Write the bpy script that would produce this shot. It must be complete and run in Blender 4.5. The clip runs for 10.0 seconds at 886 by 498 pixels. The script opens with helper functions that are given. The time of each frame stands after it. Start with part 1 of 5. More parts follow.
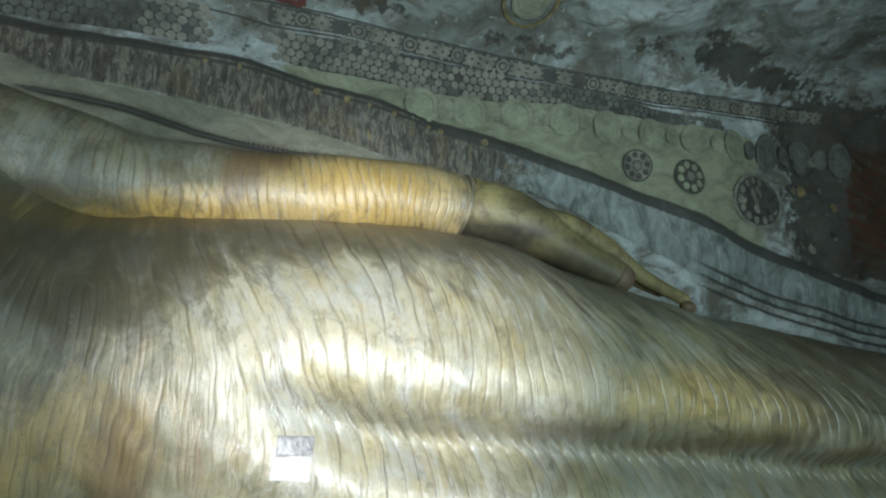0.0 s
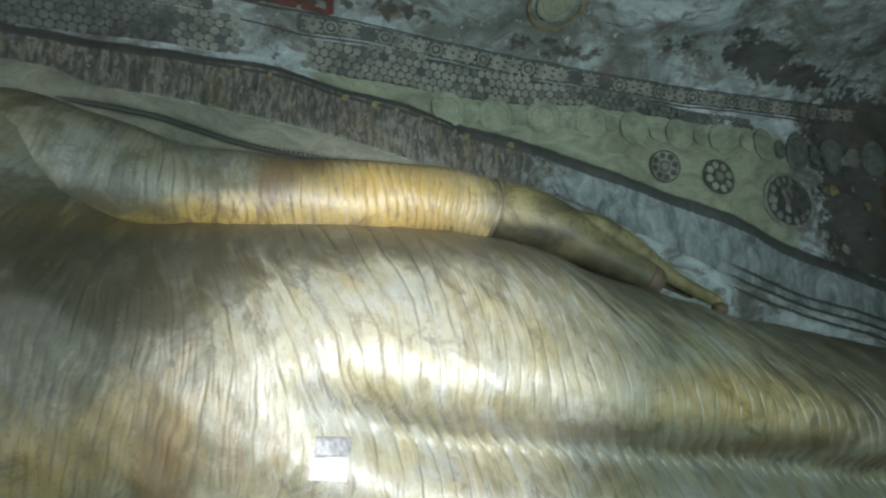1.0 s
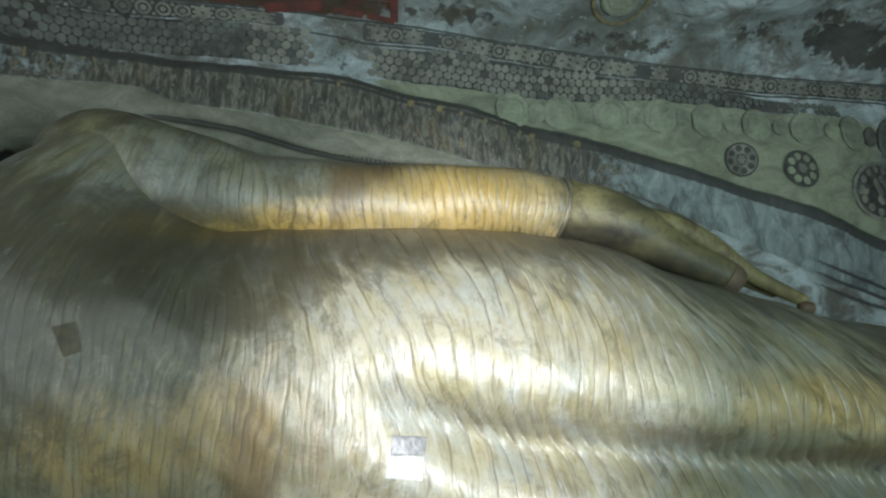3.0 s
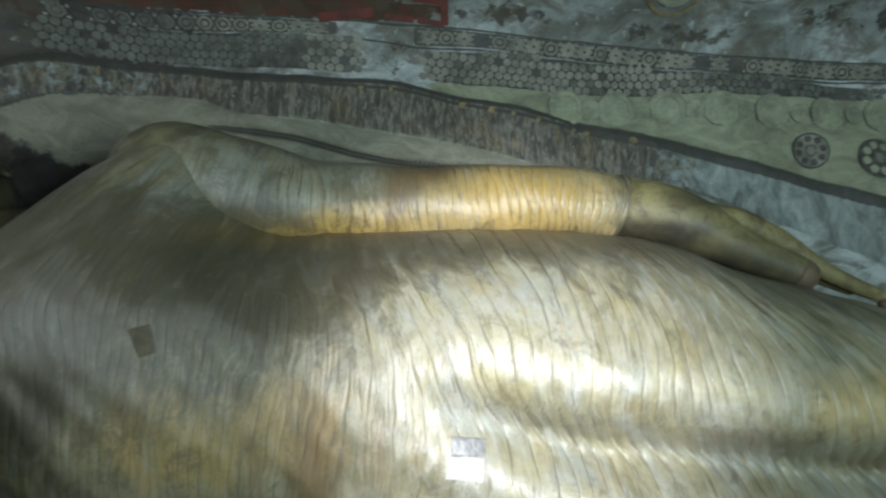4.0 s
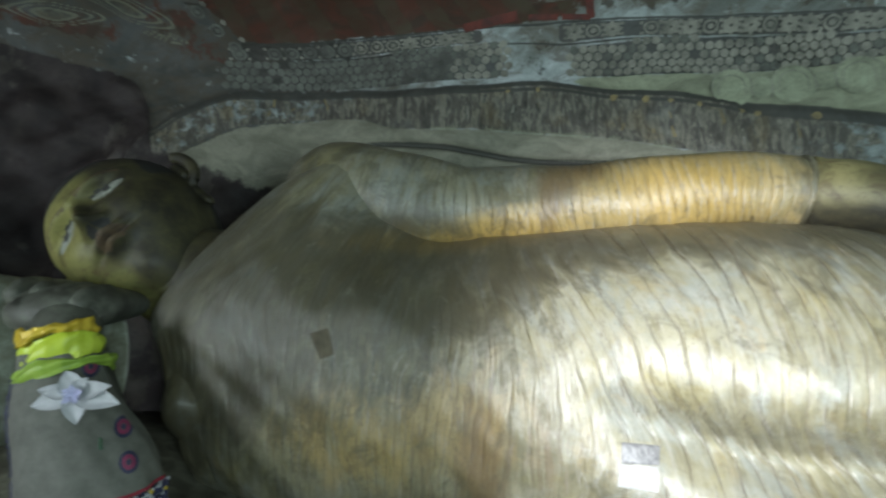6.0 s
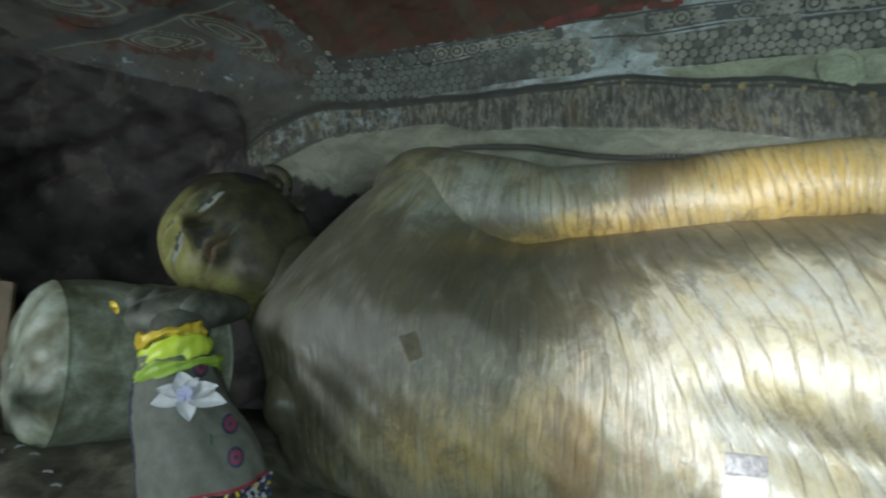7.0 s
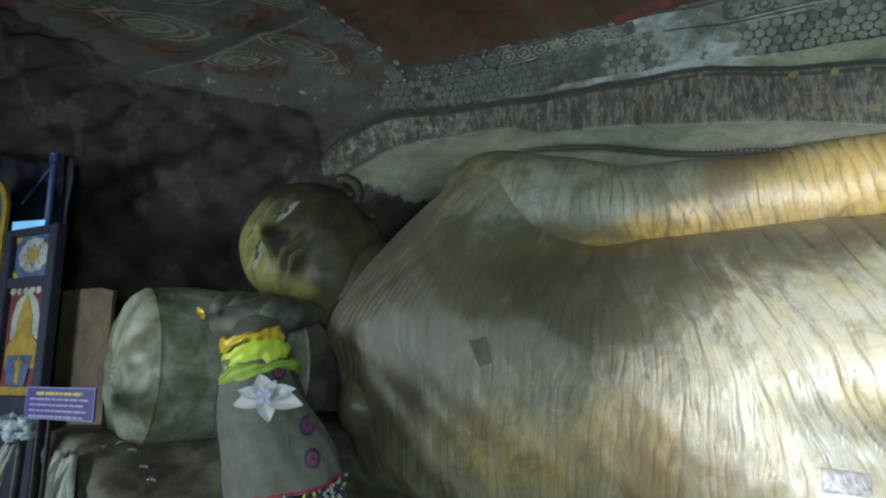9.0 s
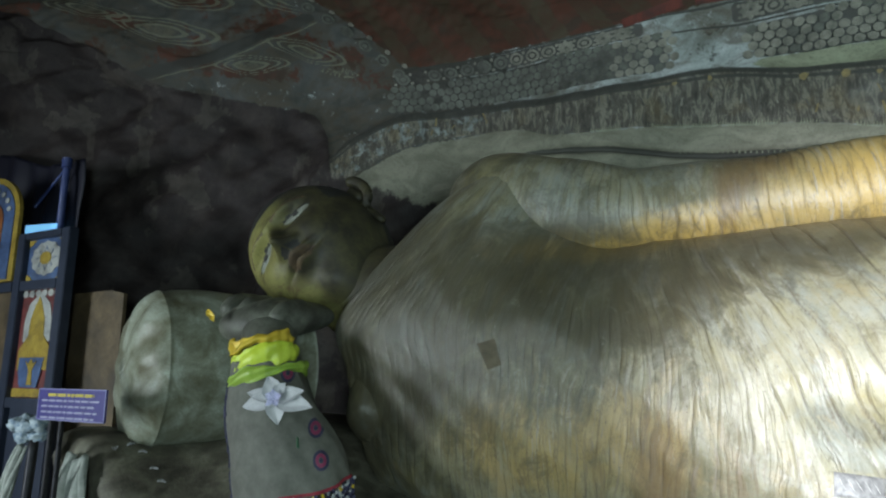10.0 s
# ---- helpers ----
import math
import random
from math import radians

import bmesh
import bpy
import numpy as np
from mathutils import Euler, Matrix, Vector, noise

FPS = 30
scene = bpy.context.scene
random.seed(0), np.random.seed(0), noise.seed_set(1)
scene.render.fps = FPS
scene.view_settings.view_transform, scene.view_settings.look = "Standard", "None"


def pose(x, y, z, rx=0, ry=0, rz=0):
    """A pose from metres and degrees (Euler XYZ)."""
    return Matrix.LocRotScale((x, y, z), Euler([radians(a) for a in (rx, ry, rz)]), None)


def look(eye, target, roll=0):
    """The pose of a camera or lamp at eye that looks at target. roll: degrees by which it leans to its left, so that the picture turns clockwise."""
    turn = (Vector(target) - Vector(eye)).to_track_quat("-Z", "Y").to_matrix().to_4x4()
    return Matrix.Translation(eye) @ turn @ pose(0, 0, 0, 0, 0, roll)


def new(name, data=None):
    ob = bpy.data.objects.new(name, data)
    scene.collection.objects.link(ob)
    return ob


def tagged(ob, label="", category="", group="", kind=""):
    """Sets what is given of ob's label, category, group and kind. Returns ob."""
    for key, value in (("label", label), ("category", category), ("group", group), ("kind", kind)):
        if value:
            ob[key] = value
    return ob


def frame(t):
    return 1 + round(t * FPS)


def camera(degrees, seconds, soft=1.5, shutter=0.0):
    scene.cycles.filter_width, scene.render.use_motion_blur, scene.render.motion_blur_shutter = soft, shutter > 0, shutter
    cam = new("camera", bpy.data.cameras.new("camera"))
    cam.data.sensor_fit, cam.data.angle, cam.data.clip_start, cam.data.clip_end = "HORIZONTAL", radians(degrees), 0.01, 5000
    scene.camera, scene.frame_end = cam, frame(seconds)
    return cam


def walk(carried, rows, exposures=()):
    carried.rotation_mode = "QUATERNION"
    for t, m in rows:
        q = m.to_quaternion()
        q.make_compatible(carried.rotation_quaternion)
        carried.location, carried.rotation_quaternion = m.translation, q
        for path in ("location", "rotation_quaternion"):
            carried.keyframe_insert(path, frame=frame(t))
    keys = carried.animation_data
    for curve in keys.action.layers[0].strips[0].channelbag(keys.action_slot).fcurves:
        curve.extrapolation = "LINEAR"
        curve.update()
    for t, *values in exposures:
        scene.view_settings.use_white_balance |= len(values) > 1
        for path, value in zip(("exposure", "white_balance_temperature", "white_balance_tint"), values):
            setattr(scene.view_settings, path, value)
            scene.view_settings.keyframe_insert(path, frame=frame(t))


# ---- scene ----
# ---------- camera ----------
PATH = [
    (0, (0.19, -0.04, 1.593), (0.848, 1.827, 1.874), -0.3),
    (0.5, (0.156, -0.039, 1.586), (0.802, 1.831, 1.874), -0.3),
    (1, (0.119, -0.046, 1.585), (0.708, 1.843, 1.879), -0.5),
    (1.5, (0.101, -0.049, 1.584), (0.621, 1.86, 1.88), -0.5),
    (2, (0.097, -0.056, 1.585), (0.552, 1.87, 1.88), -0.5),
    (3.5, (0.066, -0.062, 1.579), (0.376, 1.89, 1.886), -0.7),
    (4, (0.056, -0.052, 1.574), (0.256, 1.914, 1.887), -0.8),
    (4.5, (0.048, -0.048, 1.57), (0.135, 1.924, 1.888), -0.8),
    (5, (0.029, -0.047, 1.564), (-0.017, 1.926, 1.889), -0.8),
    (5.5, (0.028, -0.046, 1.561), (-0.147, 1.919, 1.891), -0.9),
    (7, (0.01, -0.057, 1.576), (-0.583, 1.822, 1.917), -0.8),
    (7.5, (0.024, -0.054, 1.582), (-0.674, 1.788, 1.926), -0.7),
    (8, (0.029, -0.042, 1.579), (-0.738, 1.772, 1.927), -0.7),
    (8.5, (0.031, -0.041, 1.575), (-0.771, 1.757, 1.931), -0.6),
    (9, (0.033, -0.036, 1.578), (-0.794, 1.749, 1.937), -0.5),
    (9.5, (0.031, -0.041, 1.571), (-0.808, 1.738, 1.936), -0.4),
    (10, (0.034, -0.037, 1.574), (-0.818, 1.734, 1.944), -0.4),
]
cam = camera(74.9, 10.0, soft=2.2, shutter=0.9)
walk(cam, [(t, look(eye, target, roll)) for t, eye, target, roll in PATH], exposures=[(0.0, 0.0), (10.0, 0.0)])

# ---------- world and light ----------
world = bpy.data.worlds.new("world")
scene.world = world
world.use_nodes = True
world.node_tree.nodes["Background"].inputs[0].default_value = (0.55, 0.75, 0.85, 1)
world.node_tree.nodes["Background"].inputs[1].default_value = 0.05


def area_lamp(name, eye, target, w, h, watts, colour, spread=180):
    d = bpy.data.lights.new(name, "AREA")
    d.shape, d.size, d.size_y, d.energy, d.color = "RECTANGLE", w, h, watts, colour
    d.spread = radians(spread)
    ob = new(name, d)
    ob.matrix_world = look(eye, target)
    return ob


def spot_lamp(name, eye, target, watts, cone, blend, radius, colour):
    d = bpy.data.lights.new(name, "SPOT")
    d.energy, d.spot_size, d.spot_blend, d.shadow_soft_size, d.color = watts, radians(cone), blend, radius, colour
    ob = new(name, d)
    ob.matrix_world = look(eye, target)
    return ob


spot_lamp("flood_lamp", (0.66, -0.35, 1.48), (0.88, 3.2, 1.42), 1340, 50, 1.0, 0.09, (0.98, 0.985, 1.06))
# unseen daylight fills; the door places are chosen to balance the light
area_lamp("door_daylight_left", (-6.0, -2.5, 1.4), (-3.6, 3.2, 1.2), 1.2, 2.0, 88, (0.80, 0.92, 0.96), 100)
area_lamp("door_daylight_right", (2.25, -2.5, 1.4), (3.6, 5.0, 3.9), 1.4, 2.0, 300, (0.72, 0.95, 0.97))


# ---------- materials ----------
class Nodes:
    """A small writer of node materials."""

    def __init__(self, name, rough=0.6, metal=0.0, spec=0.5):
        self.m = bpy.data.materials.new(name)
        self.m.use_nodes = True
        self.t = self.m.node_tree
        self.b = self.t.nodes["Principled BSDF"]
        self.b.inputs["Roughness"].default_value = rough
        self.b.inputs["Metallic"].default_value = metal
        self.b.inputs["Specular IOR Level"].default_value = spec
        self.co = self.add("ShaderNodeTexCoord").outputs["Object"]

    def add(self, kind, **values):
        n = self.t.nodes.new(kind)
        for k, v in values.items():
            n.inputs[k.replace("_", " ")].default_value = v
        return n

    def to(self, a, b):
        self.t.links.new(a, b)

    def scaled(self, sx, sy, sz, co=None):
        n = self.add("ShaderNodeMapping")
        n.inputs["Scale"].default_value = (sx, sy, sz)
        self.to(co or self.co, n.inputs["Vector"])
        return n.outputs[0]

    def noise(self, scale, detail=5.0, rough=0.6, co=None, distort=0.0):
        n = self.add("ShaderNodeTexNoise", Scale=scale, Detail=detail, Roughness=rough, Distortion=distort)
        self.to(co or self.co, n.inputs["Vector"])
        return n.outputs["Fac"]

    def ramp(self, fac, stops):
        n = self.add("ShaderNodeValToRGB")
        e = n.color_ramp.elements
        while len(e) < len(stops):
            e.new(0.5)
        for el, (p, c) in zip(e, stops):
            el.position = p
            el.color = (c, c, c, 1) if isinstance(c, (int, float)) else (*c, 1)
        self.to(fac, n.inputs[0])
        return n.outputs[0]

    def mix(self, fac, a, b, mode="MIX"):
        n = self.t.nodes.new("ShaderNodeMix")
        n.data_type, n.blend_type = "RGBA", mode
        for v, i in ((fac, 0), (a, 6), (b, 7)):
            if isinstance(v, (int, float)):
                n.inputs[i].default_value = v
            elif isinstance(v, tuple):
                n.inputs[i].default_value = (*v, 1)
            else:
                self.to(v, n.inputs[i])
        return n.outputs[2]

    def attr(self, name):
        n = self.t.nodes.new("ShaderNodeAttribute")
        n.attribute_name = name
        return n.outputs["Fac"]

    def math(self, op, a, b=0.0):
        n = self.t.nodes.new("ShaderNodeMath")
        n.operation = op
        for v, i in ((a, 0), (b, 1)):
            if isinstance(v, (int, float)):
                n.inputs[i].default_value = v
            else:
                self.to(v, n.inputs[i])
        return n.outputs[0]

    def colour(self, c):
        if isinstance(c, tuple):
            self.b.inputs["Base Color"].default_value = (*c, 1)
        else:
            self.to(c, self.b.inputs["Base Color"])
        return self

    def rough(self, fac, lo, hi):
        n = self.add("ShaderNodeMapRange")
        n.inputs["To Min"].default_value, n.inputs["To Max"].default_value = lo, hi
        self.to(fac, n.inputs[0])
        self.to(n.outputs[0], self.b.inputs["Roughness"])
        return self

    def bump(self, fac, strength=0.4, distance=0.01):
        n = self.add("ShaderNodeBump", Strength=strength, Distance=distance)
        self.to(fac, n.inputs["Height"])
        self.to(n.outputs[0], self.b.inputs["Normal"])
        return self


def worn(name, light, mid, dark, scale=6.0, rough=0.65, bump=0.3, stretch=(1, 1, 1), spec=0.4, stain=(0.05, 0.045, 0.04)):
    """Old painted plaster or stone: three tones, darker stains, fine grain."""
    n = Nodes(name, rough, 0.0, spec)
    co = n.scaled(*stretch)
    c = n.ramp(n.noise(scale, 7, 0.62, co, 0.4), [(0.32, dark), (0.5, mid), (0.68, light)])
    c = n.mix(n.ramp(n.noise(scale * 0.35, 6, 0.7, co), [(0.5, 0.0), (0.72, 0.7)]), c, stain)
    fine = n.noise(scale * 14, 4, 0.7)
    c = n.mix(n.ramp(fine, [(0.35, 0.35), (0.6, 0.0)]), c, stain)
    n.colour(c).bump(n.mix(0.5, fine, n.noise(scale * 3, 5)), bump, 0.012)
    return n.m


def robe_material():
    """Varnished old paint whose streaks, hair cracks and stains run along the pleats."""
    n = Nodes("old_robe_paint", 0.4, 0.0, 0.75)
    uv = n.add("ShaderNodeCombineXYZ")
    n.to(n.attr("fold"), uv.inputs[0])
    n.to(n.attr("along"), uv.inputs[1])
    uv = uv.outputs[0]

    def mark(name, grain, most, broken=3.6):
        """A painted-over region with an edge broken up by the grain."""
        q = n.math("ADD", n.attr(name), n.math("MULTIPLY", n.math("SUBTRACT", grain, 0.5), broken))
        return n.ramp(q, [(0.24, 0.0), (0.55, 0.6 * most), (1.0, most)])

    tone = n.noise(1.5, 8, 0.7, n.scaled(1.0, 1.0, 0.8), 0.5)
    c = n.ramp(tone, [(0.32, (0.10, 0.094, 0.06)), (0.44, (0.165, 0.153, 0.095)), (0.54, (0.235, 0.22, 0.145)), (0.66, (0.28, 0.272, 0.215))])
    cloud = n.noise(1.0, 9, 0.74, n.scaled(5.0, 3.6, 1, uv), 0.8)
    c = n.mix(n.ramp(cloud, [(0.50, 0.0), (0.66, 0.55)]), c, (0.115, 0.108, 0.065))
    # chalky grey bloom and olive-yellow glaze, both drawn out along the folds
    bloom = n.noise(1.0, 8, 0.72, n.scaled(3.6, 2.6, 1, uv), 0.6)
    c = n.mix(n.ramp(bloom, [(0.50, 0.0), (0.61, 0.7)]), c, (0.225, 0.245, 0.225))
    c = n.mix(n.ramp(bloom, [(0.32, 0.55), (0.45, 0.0)]), c, (0.25, 0.215, 0.085))
    wide = n.noise(1.0, 7, 0.75, n.scaled(7, 3.0, 1, uv), 0.8)
    c = n.mix(n.ramp(wide, [(0.54, 0.0), (0.68, 0.45)]), c, (0.25, 0.18, 0.065))
    c = n.mix(n.ramp(wide, [(0.30, 0.45), (0.42, 0.0)]), c, (0.12, 0.125, 0.095))
    c = n.mix(mark("ochre", bloom, 0.85, 1.8), c, (0.43, 0.28, 0.065))
    streak = n.noise(1.0, 8, 0.8, n.scaled(38, 3.2, 1, uv), 0.5)
    c = n.mix(n.ramp(streak, [(0.545, 0.0), (0.63, 0.6)]), c, (0.42, 0.43, 0.395))
    c = n.mix(n.ramp(streak, [(0.36, 0.6), (0.45, 0.0)]), c, (0.10, 0.085, 0.045))
    c = n.mix(mark("stain", streak, 0.75), c, (0.115, 0.066, 0.022))
    # some soot, and shade put into the colour of chest, underarm and flank
    c = n.mix(mark("soot_shade", cloud, 0.74), c, (0.055, 0.048, 0.030))
    hair = n.ramp(n.noise(1.0, 3, 0.6, n.scaled(15, 0.8, 1, uv), 0.15), [(0.484, 0.0), (0.496, 1.0), (0.508, 0.0)])
    c = n.mix(n.math("MULTIPLY", hair, 0.45), c, (0.07, 0.055, 0.035))
    # pleat grooves are darkened in colour too, as shade; the crack shares this
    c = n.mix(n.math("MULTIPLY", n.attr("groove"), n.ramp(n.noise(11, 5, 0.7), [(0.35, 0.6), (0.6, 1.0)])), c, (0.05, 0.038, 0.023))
    blot = n.noise(13, 9, 0.82, n.scaled(1.5, 1.0, 0.7), 0.7)
    c = n.mix(n.ramp(blot, [(0.53, 0.0), (0.65, 0.65)]), c, (0.105, 0.085, 0.05))
    c = n.mix(n.ramp(blot, [(0.30, 0.5), (0.41, 0.0)]), c, (0.40, 0.395, 0.335))
    c = n.mix(n.ramp(n.noise(85, 3, 0.6), [(0.62, 0.0), (0.72, 0.75)]), c, (0.07, 0.055, 0.035))
    n.colour(c).rough(n.mix(0.5, blot, n.noise(1.0, 7, 0.75, n.scaled(14, 4, 1, uv))), 0.15, 0.60)
    h = n.mix(0.35, n.mix(0.5, n.noise(45, 5, 0.7), blot), streak)
    n.bump(n.mix(n.math("MULTIPLY", hair, 0.5), h, (0.0, 0.0, 0.0)), 0.5, 0.016)
    return n.m


def skin_material(name, a, b, d):
    n = Nodes(name, 0.52, 0.0, 0.4)
    c = n.ramp(n.noise(3.2, 6, 0.65, None, 0.5), [(0.3, d), (0.5, a), (0.7, b)])
    c = n.mix(n.ramp(n.noise(7, 7, 0.75, None, 1.0), [(0.52, 0.0), (0.62, 0.75)]), c, tuple(0.9 * q for q in (0.13, 0.085, 0.04)))
    c = n.mix(n.ramp(n.noise(22, 6, 0.7), [(0.55, 0.0), (0.7, 0.6)]), c, d)
    # shade of face and neck laid into the colour, with the hand's smudges
    c = n.mix(n.math("MULTIPLY", n.attr("soot_shade"), n.ramp(n.noise(6, 6, 0.7), [(0.3, 0.75), (0.6, 1.0)])), c, (0.036, 0.032, 0.022))
    n.colour(c).bump(n.noise(35, 5, 0.7), 0.3, 0.01)
    return n.m


M_ROBE = robe_material()
M_SKIN = skin_material("yellowed_skin_paint", (0.26, 0.225, 0.10), (0.35, 0.30, 0.14), (0.07, 0.055, 0.03))
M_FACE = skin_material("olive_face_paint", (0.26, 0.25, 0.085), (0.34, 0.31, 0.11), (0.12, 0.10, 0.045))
M_HAIR = worn("black_hair_paint", (0.05, 0.05, 0.045), (0.03, 0.03, 0.03), (0.02, 0.02, 0.02), 8)
M_EYE = worn("eye_white_paint", (0.40, 0.42, 0.36), (0.32, 0.34, 0.29), (0.18, 0.18, 0.15), 10, 0.4)
M_LIP = worn("dark_red_brown_paint", (0.17, 0.12, 0.065), (0.12, 0.08, 0.045), (0.07, 0.045, 0.03), 9)
M_PILLOW = worn("grey_green_plaster", (0.46, 0.50, 0.43), (0.27, 0.29, 0.225), (0.12, 0.115, 0.07), 5.2, 0.34, 0.5, spec=0.55, stain=(0.10, 0.085, 0.045))
M_HANDGREY = worn("dark_grey_plaster", (0.20, 0.21, 0.17), (0.12, 0.125, 0.10), (0.05, 0.05, 0.04), 6, 0.5, 0.4)
M_BED = worn("dirty_stone", (0.27, 0.265, 0.20), (0.14, 0.132, 0.095), (0.05, 0.045, 0.033), 4.2, 0.6, 0.9)


def rock_material():
    """Dark cave rock with hard-edged remains of plaster and drip streaks."""
    n = Nodes("dark_cave_rock", 0.8, 0.0, 0.3)
    base = n.noise(2.6, 9, 0.75, None, 0.6)
    c = n.ramp(base, [(0.34, (0.019, 0.0145, 0.0155)), (0.5, (0.033, 0.025, 0.025)), (0.66, (0.056, 0.044, 0.041))])
    patch = n.noise(0.85, 8, 0.62, n.scaled(1.0, 1.3, 0.8), 0.25)
    c = n.mix(n.ramp(patch, [(0.50, 0.0), (0.515, 0.95)]), c, n.ramp(base, [(0.35, (0.036, 0.032, 0.026)), (0.6, (0.062, 0.056, 0.045))]))
    flake = n.noise(2.2, 7, 0.7, n.scaled(1.2, 1.0, 0.9), 0.4)
    c = n.mix(n.ramp(flake, [(0.615, 0.0), (0.635, 0.75)]), c, (0.13, 0.105, 0.09))
    c = n.mix(n.ramp(flake, [(0.34, 0.85), (0.36, 0.0)]), c, (0.019, 0.0145, 0.0155))
    drip = n.noise(1.0, 6, 0.7, n.scaled(5, 5, 0.5), 0.3)
    c = n.mix(n.ramp(drip, [(0.60, 0.0), (0.68, 0.5)]), c, (0.10, 0.09, 0.08))
    h = n.mix(0.5, n.ramp(patch, [(0.515, 0.0), (0.535, 0.7)]), n.mix(0.5, base, n.noise(22, 6, 0.75)))
    n.colour(c).bump(h, 0.9, 0.03)
    return n.m


M_ROCK = rock_material()
M_FLOOR = worn("trodden_floor", (0.3, 0.28, 0.25), (0.22, 0.2, 0.18), (0.15, 0.14, 0.12), 3, 0.7, 0.3)
M_WALL = worn("blue_grey_mural_plaster", (0.42, 0.46, 0.46), (0.27, 0.31, 0.31), (0.13, 0.14, 0.13), 2.6, 0.7, 0.5)


# ---------- mesh helpers ----------
def mesh_ob(name, verts, faces, mats, index=None, smooth=True, parent=None, label=""):
    me = bpy.data.meshes.new(name)
    me.from_pydata([tuple(v) for v in verts], [], [tuple(f) for f in faces])
    for m in mats:
        me.materials.append(m)
    if index is not None:
        me.polygons.foreach_set("material_index", np.asarray(index, dtype=np.int32))
    if smooth:
        me.polygons.foreach_set("use_smooth", np.ones(len(faces), dtype=bool))
    me.update()
    ob = new(name, me)
    ob.parent = parent
    return tagged(ob, label)


def part(name, bm, material, parent, label=""):
    me = bpy.data.meshes.new(name)
    bmesh.ops.recalc_face_normals(bm, faces=bm.faces)
    bm.to_mesh(me)
    bm.free()
    me.materials.append(material)
    ob = new(name, me)
    ob.parent = parent
    return tagged(ob, label)


def spline(xs, ys):
    """A smooth curve through a few stations (monotone cubic)."""
    xs, ys = np.asarray(xs, float), np.asarray(ys, float)
    h, d = np.diff(xs), np.diff(ys) / np.diff(xs)
    m = np.zeros_like(ys)
    m[0], m[-1] = d[0], d[-1]
    for i in range(1, len(xs) - 1):
        if d[i - 1] * d[i] > 0:
            w1, w2 = 2 * h[i] + h[i - 1], h[i] + 2 * h[i - 1]
            m[i] = (w1 + w2) / (w1 / d[i - 1] + w2 / d[i])

    def at(x):
        x = np.clip(np.asarray(x, float), xs[0], xs[-1])
        i = np.clip(np.searchsorted(xs, x) - 1, 0, len(h) - 1)
        s = (x - xs[i]) / h[i]
        return ((2 * s**3 - 3 * s**2 + 1) * ys[i] + (s**3 - 2 * s**2 + s) * h[i] * m[i]
                + (-2 * s**3 + 3 * s**2) * ys[i + 1] + (s**3 - s**2) * h[i] * m[i + 1])
    return at


def step(x, a, b):
    s = np.clip((np.asarray(x, float) - a) / (b - a), 0, 1)
    return s * s * (3 - 2 * s)


def grid_faces(n, k, closed=True, base=0):
    """Quads over n rings of k points."""
    out = []
    for i in range(n - 1):
        for j in range(k if closed else k - 1):
            j2 = (j + 1) % k
            out.append((base + i * k + j, base + i * k + j2, base + (i + 1) * k + j2, base + (i + 1) * k + j))
    return out


def wobble(p, scale, amp, seed=0.0):
    """Smooth noise at points, as numbers."""
    return np.array([noise.noise(Vector((v[0] * scale + seed, v[1] * scale, v[2] * scale))) for v in p]) * amp


